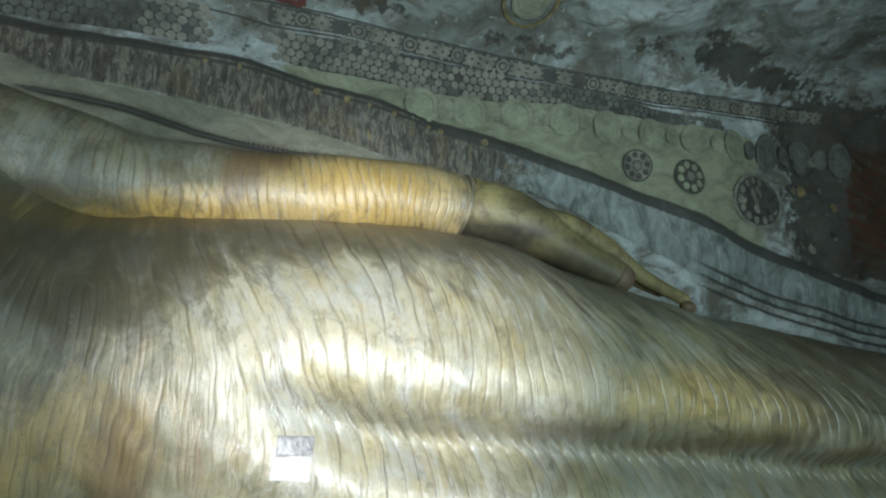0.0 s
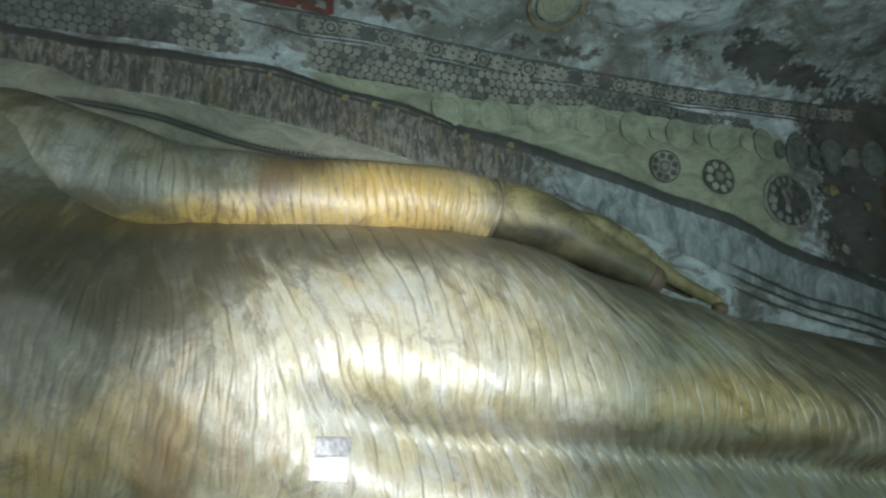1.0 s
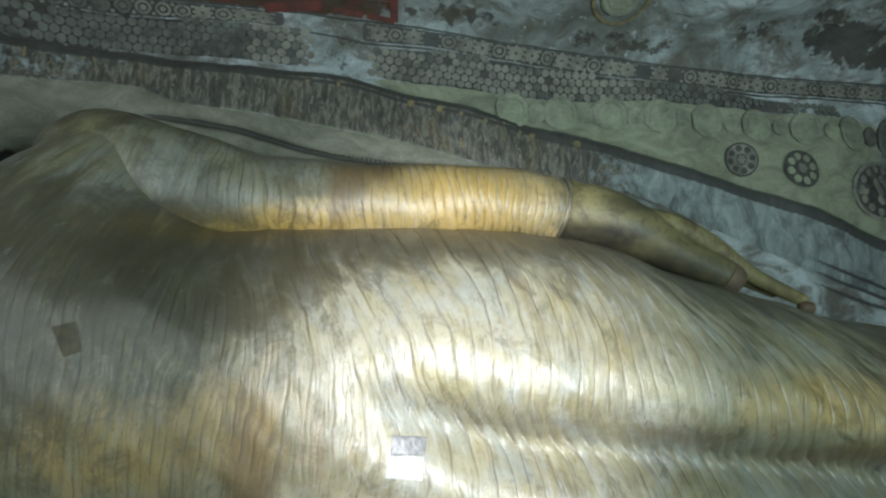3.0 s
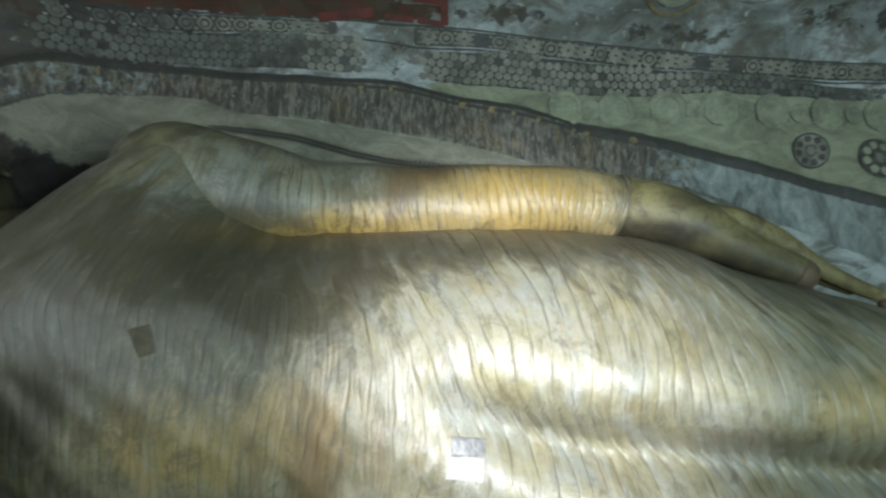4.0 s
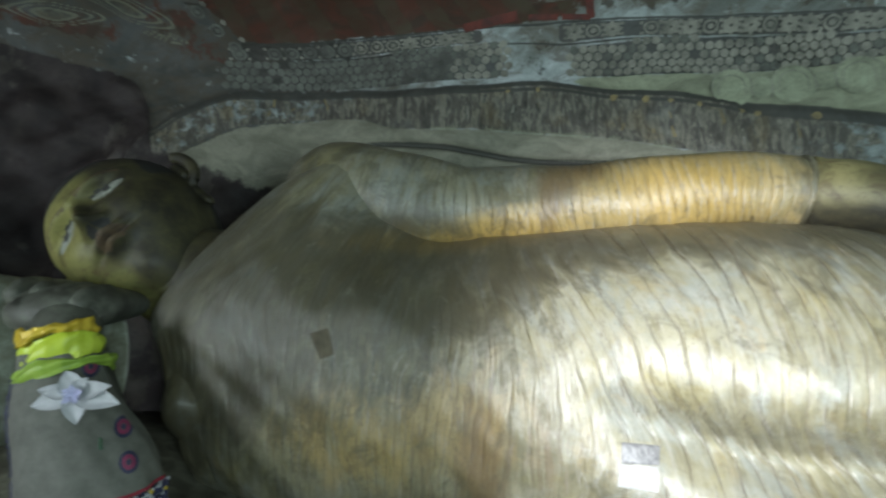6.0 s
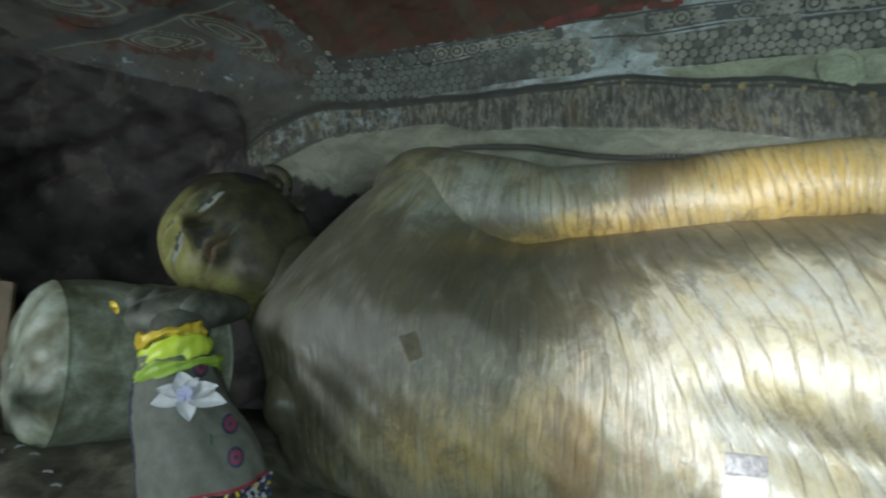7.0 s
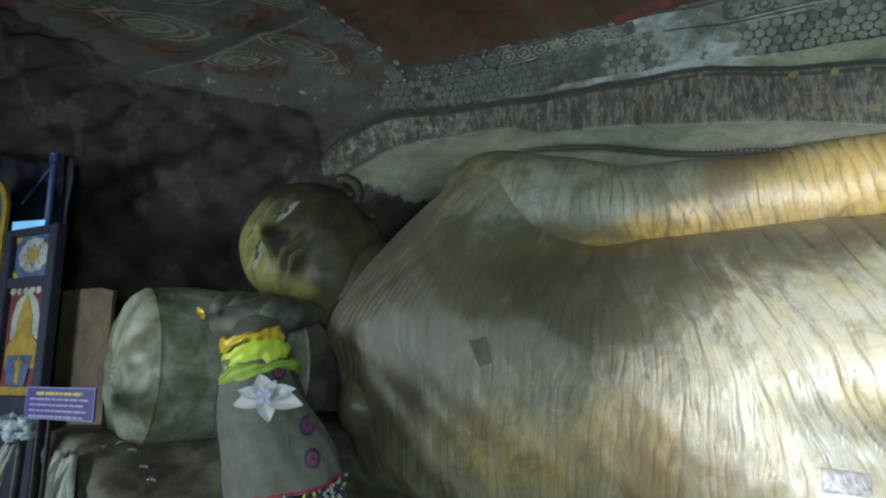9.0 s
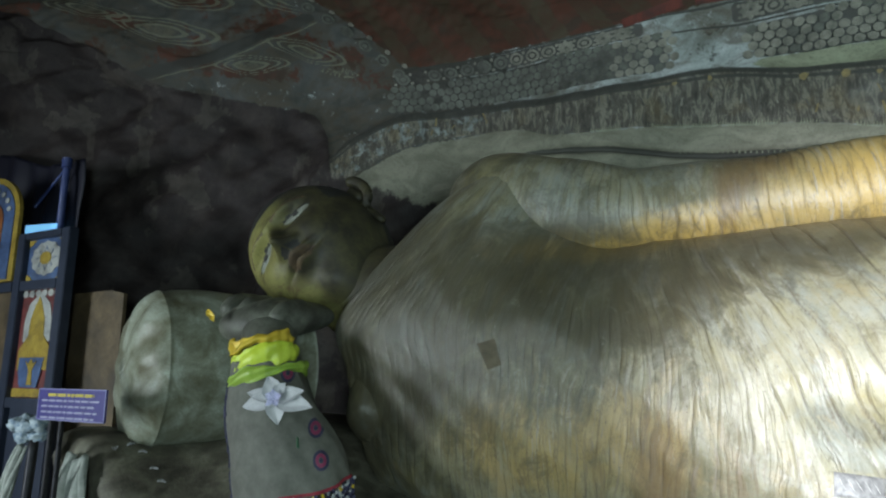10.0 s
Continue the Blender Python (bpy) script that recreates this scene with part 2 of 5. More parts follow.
class Build:
    """Gathers several lofts into one mesh."""

    def __init__(self):
        self.v, self.f, self.mi, self.groove, self.run = [], [], [], [], []

    def grid(self, pts, mat, groove=None, closed=True, caps=True, run=None):
        n, k, _ = pts.shape
        base = len(self.v)
        self.v.extend(map(tuple, pts.reshape(-1, 3)))
        g = np.zeros(n * k) if groove is None else groove.reshape(-1)
        self.groove.extend(g.tolist())
        self.run.extend((np.stack([pts[:, :, 0], pts[:, :, 2]], 2) if run is None else run).reshape(-1, 2).tolist())
        f = grid_faces(n, k, closed, base)
        self.f.extend(f)
        if np.ndim(mat):
            self.mi.extend(int(x) for x in np.asarray(mat)[: n - 1, : (k if closed else k - 1)].reshape(-1))
        else:
            self.mi.extend([mat] * len(f))
        if caps and closed:
            for i, row in ((0, 0), (n - 1, -1)):
                c = len(self.v)
                self.v.append(tuple(pts[row].mean(axis=0)))
                self.groove.append(0.0)
                self.run.append([0.0, 0.0])
                for j in range(k):
                    a, b = base + i * k + j, base + i * k + (j + 1) % k
                    self.f.append((a, c, b) if row else (a, b, c))
                    self.mi.append(int(np.asarray(mat).flat[0]) if np.ndim(mat) else mat)

    def tube(self, keys, mat, n=60, k=32, round_ends=(0.0, 0.0), power=2.0, ribs=None):
        """A tube through stations (x, y, z, radius across, radius up)."""
        keys = np.asarray(keys, float)
        d = np.r_[0, np.cumsum(np.linalg.norm(np.diff(keys[:, :3], axis=0), axis=1))]
        s = np.linspace(0, d[-1], n)
        for e, w in enumerate(round_ends):
            if w:
                extra = w * (1 - np.cos(np.linspace(0, np.pi / 2, 9)[:-1]))
                s = np.r_[s, extra if e == 0 else d[-1] - extra]
        s = np.unique(np.round(s, 5))
        col = [spline(d, keys[:, i])(s) for i in range(5)]
        c = np.stack(col[:3], 1)
        tan = np.gradient(c, s, axis=0)
        tan /= np.linalg.norm(tan, axis=1)[:, None]
        side = np.cross(tan, (0, 0, 1.0))
        bad = np.linalg.norm(side, axis=1) < 0.3
        side[bad] = (1.0, 0, 0)
        side /= np.linalg.norm(side, axis=1)[:, None]
        up = np.cross(side, tan)
        shrink = np.ones(len(s))
        for e, w in enumerate(round_ends):
            if w:
                q = np.clip((s if e == 0 else d[-1] - s) / w, 0, 1)
                shrink *= np.sqrt(np.clip(1 - (1 - q) ** 2, 0.0004, 1))
        th = np.linspace(0, 2 * np.pi, k, endpoint=False)
        ca, sa = np.cos(th), np.sin(th)
        ex = lambda v: np.sign(v) * np.abs(v) ** (2 / power)
        r1, r2 = (col[3] * shrink)[:, None, None], (col[4] * shrink)[:, None, None]
        pts = c[:, None, :] + r1 * ex(ca)[None, :, None] * side[:, None, :] + r2 * ex(sa)[None, :, None] * up[:, None, :]
        g = None
        if ribs:
            g, push = ribs(s[:, None], th[None, :], pts)
            out = pts - c[:, None, :]
            out /= np.linalg.norm(out, axis=2)[:, :, None] + 1e-9
            pts = pts + out * push[:, :, None]
        run = np.stack(np.broadcast_arrays(s[:, None] + 40.0, 0.3 * np.abs(th - np.pi)[None, :]), 2)
        self.grid(pts, mat, g, run=run if ribs else None)
        return pts


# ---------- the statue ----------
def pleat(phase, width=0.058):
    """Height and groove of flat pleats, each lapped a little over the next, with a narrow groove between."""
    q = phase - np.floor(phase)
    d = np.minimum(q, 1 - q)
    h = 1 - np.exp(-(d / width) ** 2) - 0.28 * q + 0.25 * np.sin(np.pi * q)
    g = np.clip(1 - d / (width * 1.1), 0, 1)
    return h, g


def ripple(x, z, seed):
    """Cheap smooth unevenness from a few sines."""
    r = np.random.RandomState(seed)
    out = 0
    for _ in range(6):
        a, b, c = r.uniform(0.6, 3.2), r.uniform(0.6, 3.2), r.uniform(0, 6.28)
        out = out + np.sin(a * x + r.choice([-1, 1]) * b * z + c) / 6
    return out


def torso(build):
    k = 220
    x = np.r_[np.linspace(-2.45, 5.2, 1950), np.linspace(5.212, 8.2, 220)]
    n = len(x)
    u = np.linspace(0, 1, k, endpoint=False)
    th = 2 * np.pi * u + 0.55 * np.sin(2 * np.pi * u)
    ztop = spline([-2.45, -1.9, -1.5, -0.98, -0.55, 0.1, 0.8, 1.68, 2.5, 3.53, 4.73, 5.9, 8.2],
                  [2.95, 3.08, 3.08, 2.62, 2.32, 2.32, 2.345, 2.30, 2.06, 1.79, 1.575, 1.38, 1.2])(x)
    zbot = spline([-2.45, -1.5, -0.5, 0.8, 2, 8.2], [0.60, 0.42, 0.32, 0.16, 0.05, -0.1])(x)
    front = spline([-2.45, -1.8, -0.8, 0.4, 1.6, 3.0, 5.0, 8.2], [3.40, 3.24, 3.12, 2.94, 2.92, 2.95, 3.05, 3.2])(x)
    back = np.full(n, 5.05)
    yc = spline([-2.45, -1.0, 0, 8.2], [4.15, 4.15, 4.0, 4.0])(x)
    end = np.sqrt(np.clip(1 - np.clip(1 - (x + 2.45) / 0.16, 0, 1) ** 2, 0.02, 1))
    ca, sa = np.cos(th), np.sin(th)
    ex = lambda v, p: np.sign(v) * np.abs(v) ** (2 / p)
    zc, hz = (ztop + zbot) / 2, (ztop - zbot) / 2 * end
    yr = np.where(ca[None, :] < 0, (yc - front)[:, None], (back - yc)[:, None]) * end[:, None]
    low = np.where(sa < 0, 2.6, 2.05)[None, :]
    Y = yc[:, None] + yr * ex(ca[None, :], low)
    Z = zc[:, None] + hz[:, None] * ex(sa[None, :], np.where(sa < 0, 2.6, 2.2)[None, :])
    X = np.repeat(x[:, None], k, 1)
    # the long hollow under the belly, deeper towards the legs
    zg = spline([-0.4, 0.48, 1.03, 2.1, 3.17, 4.86, 8.2], [1.40, 1.25, 1.09, 0.94, 0.80, 0.56, 0.4])(x)[:, None]
    amt = step(x, 0.0, 1.1)[:, None]
    facing = np.clip(-ca, 0, 1)[None, :] ** 0.5
    Y = Y + facing * amt * (0.27 * np.exp(-((Z - zg + 0.06) / np.where(Z < zg - 0.06, 0.19, 0.13)) ** 2) - 0.065 * np.exp(-((Z - zg - 0.34) / 0.26) ** 2)
                            - 0.02 * np.exp(-((Z - zg + 0.48) / 0.22) ** 2))
    # the breast falls away towards the armpit
    Y = Y + facing * 0.20 * np.exp(-((X + 1.0) / 0.55) ** 2) * step(Z, 1.75, 2.35)
    # pleats that swing over the hip and through the hollow
    swing = -0.50 * step(X, 0.7, 2.6) * step(Z, ztop[:, None] - 0.8, ztop[:, None] + 0.05) ** 1.3
    swing = swing + 0.26 * amt * step(-(Z - zg), -0.20, 0.16)
    left_side = 1 - step(X, -0.9, 0.5)
    swing = swing + 0.16 * left_side * (Z - 1.5) - 0.30 * step(Z, 1.45, 2.35) * (1 - step(X, 0.2, 1.2)) * step(X, -0.9, -0.1)
    fold = X - swing + 0.06 * ripple(X * 1.6, Z * 1.7, 3) + 0.018 * ripple(X * 5, Z * 4, 5) + 0.010 * ripple(X * 13, Z * 9, 6) + left_side * 0.012 * ripple(X * 9, Z * 3, 15)
    spacing = 0.098
    h, g = pleat(fold / spacing + 0.8 * ripple(X, Z * 0.4, 8) + 0.22 * ripple(X * 4, Z * 3, 14), 0.05)
    h2, g2 = pleat(fold / 0.058 + 0.6 * ripple(X * 3, Z * 1.1, 9), 0.085)
    h, g = h * (1 - left_side) + h2 * left_side, g * (1 - left_side) + g2 * left_side
    strong = np.clip(0.70 + 0.8 * ripple(X * 2.2, Z * 2.6, 11) + 1.0 * ripple(X * 11, Z * 6, 12), 0.22, 1.2) * (1 - 0.2 * left_side)
    strong = np.maximum(strong, amt * np.exp(-((Z - zg) / 0.2) ** 2))
    strong = strong * (1 - 0.6 * left_side * step(Z, 1.6, 2.3)) * (1 - 0.8 * step(X, 3.6, 5.2) * step(Z, 0.9, 1.3))
    depth = 0.0062 * (1 + 5.5 * amt * np.exp(-((Z - zg) / 0.13) ** 2)) * strong * end[:, None] * step(x, -2.45, -2.2)[:, None]
    push = (h - 1) * depth + 0.022 * ripple(X * 2.3, Z * 2.6, 21) + 0.007 * ripple(X * 9, Z * 8, 23) + 0.0035 * ripple(X * 23, Z * 13, 27)
    nrm = np.stack([np.zeros_like(Y), (Y - yc[:, None]) / (yr ** 2 + 0.05), (Z - zc[:, None]) / (hz[:, None] ** 2 + 0.05)], 2)
    nrm /= np.linalg.norm(nrm, axis=2)[:, :, None] + 1e-9
    # the neckline runs aslant
    left = spline([0.4, 0.86, 1.5, 1.76, 2.12, 2.39, 2.74, 3.1], [-2.40, -2.42, -2.50, -2.60, -2.37, -2.12, -1.79, -1.50])(Z)
    X2 = X + (left + 2.45) * np.exp(-((X + 2.45) / 0.95) ** 2)
    pts = np.stack([X2, Y, Z], 2) + nrm * push[:, :, None]
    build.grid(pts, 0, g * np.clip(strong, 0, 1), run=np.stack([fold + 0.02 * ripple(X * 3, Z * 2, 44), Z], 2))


CRACKS = [[(4.30, 1.12), (4.53, 1.00), (4.86, 0.94), (5.04, 0.84), (5.42, 0.76), (5.57, 0.66)]]


def statue():
    b = Build()
    torso(b)

    def arm_ribs(s, th, pts):
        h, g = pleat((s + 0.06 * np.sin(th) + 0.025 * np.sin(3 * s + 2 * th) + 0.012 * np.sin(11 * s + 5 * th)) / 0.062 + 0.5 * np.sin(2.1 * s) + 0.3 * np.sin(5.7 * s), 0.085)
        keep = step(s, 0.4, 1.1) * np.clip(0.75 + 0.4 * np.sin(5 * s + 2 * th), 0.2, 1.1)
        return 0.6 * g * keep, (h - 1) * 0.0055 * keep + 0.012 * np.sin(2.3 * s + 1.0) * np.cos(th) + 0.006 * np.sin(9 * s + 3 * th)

    b.tube([(-1.80, 4.12, 2.76, 0.30, 0.22), (-1.42, 4.00, 2.745, 0.38, 0.335), (-1.0, 3.97, 2.63, 0.37, 0.365), (-0.4, 3.96, 2.515, 0.325, 0.318),
            (0.25, 3.97, 2.52, 0.29, 0.282), (1.2, 3.97, 2.56, 0.27, 0.26), (1.76, 3.97, 2.52, 0.25, 0.24)], 0, 1250, 72, (0.4, 0.04), 2.15, arm_ribs)
    # cuff, hand, thumb and fingers
    b.tube([(1.71, 3.97, 2.525, 0.262, 0.247), (1.735, 3.97, 2.52, 0.268, 0.253), (1.76, 3.97, 2.515, 0.262, 0.247)], 0, 14, 44, (0.012, 0.012))
    b.tube([(1.77, 3.97, 2.515, 0.258, 0.243), (1.80, 3.97, 2.51, 0.262, 0.247), (1.84, 3.97, 2.50, 0.250, 0.24)], 1, 14, 44, (0.012, 0.012))
    b.tube([(1.7, 3.97, 2.52, 0.24, 0.225), (2.0, 3.92, 2.47, 0.27, 0.235), (2.3, 3.84, 2.34, 0.25, 0.205), (2.58, 3.75, 2.165, 0.16, 0.14), (2.8, 3.71, 2.065, 0.13, 0.12), (2.96, 3.69, 1.99, 0.125, 0.12)],
           1, 70, 44, (0.1, 0.06))
    b.tube([(2.90, 3.69, 2.015, 0.122, 0.118), (2.96, 3.685, 1.985, 0.118, 0.112), (3.03, 3.68, 1.955, 0.085, 0.08)], 4, 12, 24, (0.0, 0.03))
    for dy, end in ((0.0, 3.76), (0.11, 3.6), (0.22, 3.35)):
        b.tube([(2.1, 3.98 + dy, 2.48, 0.15, 0.14), (2.62, 3.95 + dy, 2.43, 0.12, 0.105), (2.95, 3.92 + dy, 2.28, 0.092, 0.09),
                (3.3, 3.90 + dy, 2.04, 0.07, 0.066), (end, 3.88 + dy, 2.04 - 0.47 * (end - 3.3), 0.052, 0.048)], 1, 44, 22, (0.08, 0.05))
    b.tube([(3.66, 3.855, 1.80, 0.06, 0.05), (3.78, 3.85, 1.765, 0.06, 0.055)], 4, 10, 18, (0.05, 0.04))
    # neck
    b.tube([(-2.95, 3.96, 2.33, 0.34, 0.36), (-2.6, 3.98, 2.11, 0.39, 0.41), (-2.0, 4.2, 2.0, 0.5, 0.45)], 2, 24, 40)
    # inner upper arm that runs down to the elbow on the bed
    b.tube([(-2.15, 3.85, 1.5, 0.28, 0.35), (-2.24, 3.62, 1.30, 0.18, 0.30), (-2.22, 3.45, 1.02, 0.16, 0.26)], 0, 30, 32, (0.2, 0.15))
    # forearm and the palm under the cheek
    b.tube([(-2.42, 2.95, 0.86, 0.26, 0.24), (-2.52, 2.95, 1.2, 0.22, 0.2), (-2.70, 2.98, 1.62, 0.17, 0.17), (-2.80, 3.08, 1.80, 0.2, 0.16)], 6, 30, 32, (0.1, 0.1))
    b.tube([(-2.84, 2.92, 1.74, 0.24, 0.13), (-2.90, 3.15, 1.84, 0.33, 0.15), (-2.98, 3.6, 1.90, 0.36, 0.12)], 6, 24, 36, (0.12, 0.1))
    for i in range(4):
        b.tube([(-2.68 - 0.15 * i, 2.98, 1.80 + 0.025 * i, 0.062, 0.07), (-2.70 - 0.15 * i, 3.1, 1.90 + 0.025 * i, 0.064, 0.066), (-2.74 - 0.15 * i, 3.35, 1.96 + 0.02 * i, 0.055, 0.05)], 6, 16, 16, (0.06, 0.05))
    face = head(b)
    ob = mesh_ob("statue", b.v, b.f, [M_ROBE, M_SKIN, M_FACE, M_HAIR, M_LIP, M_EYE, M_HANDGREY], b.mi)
    v = np.asarray(b.v)
    spots = lambda rows: sum(a * np.exp(-((v[:, 0] - x) / wx) ** 2 - ((v[:, 2] - z) / wz) ** 2) for x, z, wx, wz, a in rows)
    marks = {
        "fold": np.asarray(b.run)[:, 0],
        "along": np.asarray(b.run)[:, 1],
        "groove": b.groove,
        # brown weeping stains on the flank, along the hollow and across the sleeve
        "stain": spots([(-0.30, 0.95, 0.14, 0.4, 1.0), (-0.62, 0.9, 0.10, 0.3, 0.5), (3.3, 0.86, 0.7, 0.10, 0.9), (4.4, 0.70, 0.6, 0.09, 0.8),
                        (0.22, 2.66, 0.15, 0.2, 1.0), (0.42, 2.72, 0.12, 0.1, 0.8), (0.12, 2.45, 0.06, 0.2, 0.8), (0.05, 1.05, 0.1, 0.3, 0.5), (2.1, 1.02, 0.5, 0.08, 0.5)]),
        # yellow ochre that survives on the sleeve and the hip
        "ochre": spots([(1.0, 2.52, 0.75, 0.4, 1.0), (-0.75, 2.25, 0.6, 0.13, 1.0), (2.9, 1.2, 0.9, 0.22, 0.75), (-1.0, 1.05, 0.75, 0.36, 0.75), (-0.25, 1.25, 0.45, 0.55, 0.3), (3.6, 1.0, 0.7, 0.2, 0.5),
                        (1.3, 1.6, 0.8, 0.2, 0.25), (-0.1, 2.35, 0.4, 0.13, 0.8)]),
        # soot along the top, and painted shade under the arm and to the left
        "soot_shade": spots([(-1.7, 2.2, 0.5, 0.45, 0.8), (0.5, 2.30, 1.6, 0.17, 1.0), (1.3, 2.12, 1.3, 0.17, 0.75), (-0.2, 2.0, 0.6, 0.2, 0.5), (-0.8, 2.02, 0.85, 0.40, 0.85), (2.6, 2.0, 0.8, 0.2, 0.7), (-0.4, 2.28, 0.9, 0.16, 0.7), (-1.3, 1.9, 0.5, 0.3, 0.6), (0.9, 2.3, 0.9, 0.1, 0.6), (5.0, 1.4, 1.2, 0.4, 0.9), (4.0, 1.1, 0.8, 0.4, 0.55), (2.9, 1.75, 0.6, 0.2, 0.6), (-2.0, 1.6, 0.5, 0.45, 0.9), (-1.55, 1.45, 0.75, 0.6, 0.52), (-0.6, 1.75, 0.55, 0.3, 0.5),
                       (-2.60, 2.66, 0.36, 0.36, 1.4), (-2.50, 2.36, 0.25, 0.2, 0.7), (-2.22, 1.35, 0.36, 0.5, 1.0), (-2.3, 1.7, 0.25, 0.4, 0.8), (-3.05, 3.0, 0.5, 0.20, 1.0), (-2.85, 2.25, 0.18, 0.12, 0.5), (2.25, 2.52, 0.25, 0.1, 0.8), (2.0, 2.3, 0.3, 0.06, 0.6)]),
    }
    # shade painted on the upper cheek, the side of the nose and the jaw
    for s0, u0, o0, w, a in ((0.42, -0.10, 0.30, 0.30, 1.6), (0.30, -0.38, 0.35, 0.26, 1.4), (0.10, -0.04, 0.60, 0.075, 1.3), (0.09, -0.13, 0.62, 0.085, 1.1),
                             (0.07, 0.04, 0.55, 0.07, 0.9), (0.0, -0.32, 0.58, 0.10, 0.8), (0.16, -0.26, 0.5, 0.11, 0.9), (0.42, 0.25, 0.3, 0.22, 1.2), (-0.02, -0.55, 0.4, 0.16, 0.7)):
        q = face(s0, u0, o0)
        marks["soot_shade"] = marks["soot_shade"] + a * np.exp(-(((v - q) ** 2).sum(axis=1)) / w ** 2)
    # the painted shade is lifted off the pale shoulder
    marks["soot_shade"] = marks["soot_shade"] * (1 - 0.8 * np.exp(-((v[:, 0] + 1.25) / 0.4) ** 2 - ((v[:, 2] - 2.72) / 0.25) ** 2))
    marks["soot_shade"] = np.clip(marks["soot_shade"], 0, 1)
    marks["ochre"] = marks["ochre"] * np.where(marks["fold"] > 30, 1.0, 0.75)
    # painted shade thinned on the lit forearm, then deepened towards the shoulder
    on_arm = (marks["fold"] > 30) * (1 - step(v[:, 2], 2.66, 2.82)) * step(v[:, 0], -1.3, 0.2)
    marks["soot_shade"] = marks["soot_shade"] * (1 - 0.85 * on_arm)
    marks["soot_shade"] = marks["soot_shade"] + 0.3 * (marks["fold"] > 30) * (1 - step(v[:, 0], -1.4, 0.1))
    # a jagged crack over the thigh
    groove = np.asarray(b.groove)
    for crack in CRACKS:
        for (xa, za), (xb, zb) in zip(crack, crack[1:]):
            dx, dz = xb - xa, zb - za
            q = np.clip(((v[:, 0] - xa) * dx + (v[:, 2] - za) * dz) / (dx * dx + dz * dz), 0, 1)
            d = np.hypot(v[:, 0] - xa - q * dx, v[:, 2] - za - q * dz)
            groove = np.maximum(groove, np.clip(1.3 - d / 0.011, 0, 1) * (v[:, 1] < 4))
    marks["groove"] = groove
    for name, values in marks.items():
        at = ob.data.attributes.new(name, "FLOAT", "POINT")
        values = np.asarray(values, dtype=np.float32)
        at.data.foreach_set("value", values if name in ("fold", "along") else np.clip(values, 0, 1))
    return tagged(ob, "giant reclining stone statue in a pleated, stained yellowish robe", "statue")


def head(b):
    centre = np.array([-3.03, 3.97, 2.45])
    up = np.array([-0.80, 0.05, 0.58])
    out = np.array([0.24, -0.95, -0.10])
    out -= up * out.dot(up) / up.dot(up)
    up, out = up / np.linalg.norm(up), out / np.linalg.norm(out)
    side = np.cross(up, out)
    if side[2] < 0:
        side = -side
    n, k = 220, 240
    v = np.linspace(0.02, np.pi - 0.02, n)[:, None]
    w = np.linspace(0, 2 * np.pi, k, endpoint=False)[None, :]
    a, c, o = np.sin(v) * np.sin(w), np.cos(v) + 0 * w, np.sin(v) * np.cos(w)
    # side, up, outward radii; the jaw is narrower than the skull
    jaw = 1 - 0.30 * step(-c, 0.1, 1.0)
    p = np.stack([0.50 * a * jaw, np.where(c < 0, 0.70, 0.60) * c, 0.53 * o], 2)
    bump = lambda s0, u0, ws, wu: np.exp(-((p[:, :, 0] - s0) / ws) ** 2 - ((p[:, :, 1] - u0) / wu) ** 2) * (o > 0)
    d = 0.0
    d = d + 0.11 * bump(0, -0.04, 0.042, 0.12) + 0.10 * bump(0, -0.13, 0.065, 0.045)
    for s in (-1, 1):
        d = d - 0.095 * bump(s * 0.16, 0.05, 0.12, 0.065) + 0.05 * bump(s * 0.185, 0.045, 0.09, 0.032)
        d = d + 0.045 * bump(s * 0.17, 0.135, 0.13, 0.03)
        d = d + 0.045 * bump(s * 0.22, -0.15, 0.12, 0.12)
        d = d + 0.03 * bump(s * 0.07, -0.145, 0.035, 0.03)
    d = d + 0.085 * bump(0, -0.235, 0.10, 0.024) + 0.085 * bump(0, -0.295, 0.08, 0.028) + 0.03 * bump(0, -0.50, 0.10, 0.08)
    d = d - 0.05 * bump(0, -0.264, 0.13, 0.013) - 0.012 * bump(0, -0.37, 0.09, 0.03)
    p[:, :, 2] += d
    mat = np.full((n, k), 2)
    brow = 0.30 + 0.5 * p[:, :, 0] ** 2
    mat[(p[:, :, 1] > brow) | (p[:, :, 2] < -0.05) | ((np.abs(p[:, :, 0]) > 0.40) & (p[:, :, 1] > 0.0))] = 3
    for s in (-1, 1):
        q0, q1 = p[:, :, 0] - s * 0.185, p[:, :, 1] - 0.05 + 0.15 * (np.abs(p[:, :, 0]) - 0.185)
        lid = 0.030 * np.sqrt(np.clip(1 - (q0 / 0.105) ** 2, 0, 1))
        mat[(np.abs(q1) < lid) & (o > 0)] = 5
        mat[(q0 ** 2 + (q1 - 0.008) ** 2 < 0.028 ** 2) & (np.abs(q1) < lid) & (o > 0)] = 3
        mat[(np.abs(q1 - lid - 0.006) < 0.008) & (np.abs(q0) < 0.11) & (o > 0)] = 3
        br = np.abs(p[:, :, 1] - 0.155 + 1.6 * (np.abs(p[:, :, 0]) - 0.17) ** 2) < 0.009
        mat[br & (np.abs(np.abs(p[:, :, 0]) - 0.18) < 0.13) & (o > 0)] = 4
    lips = (np.abs(p[:, :, 0]) < 0.115 - 1.2 * np.abs(p[:, :, 1] + 0.265)) & (p[:, :, 1] > -0.31) & (p[:, :, 1] < -0.225) & (o > 0)
    mat[lips] = 4
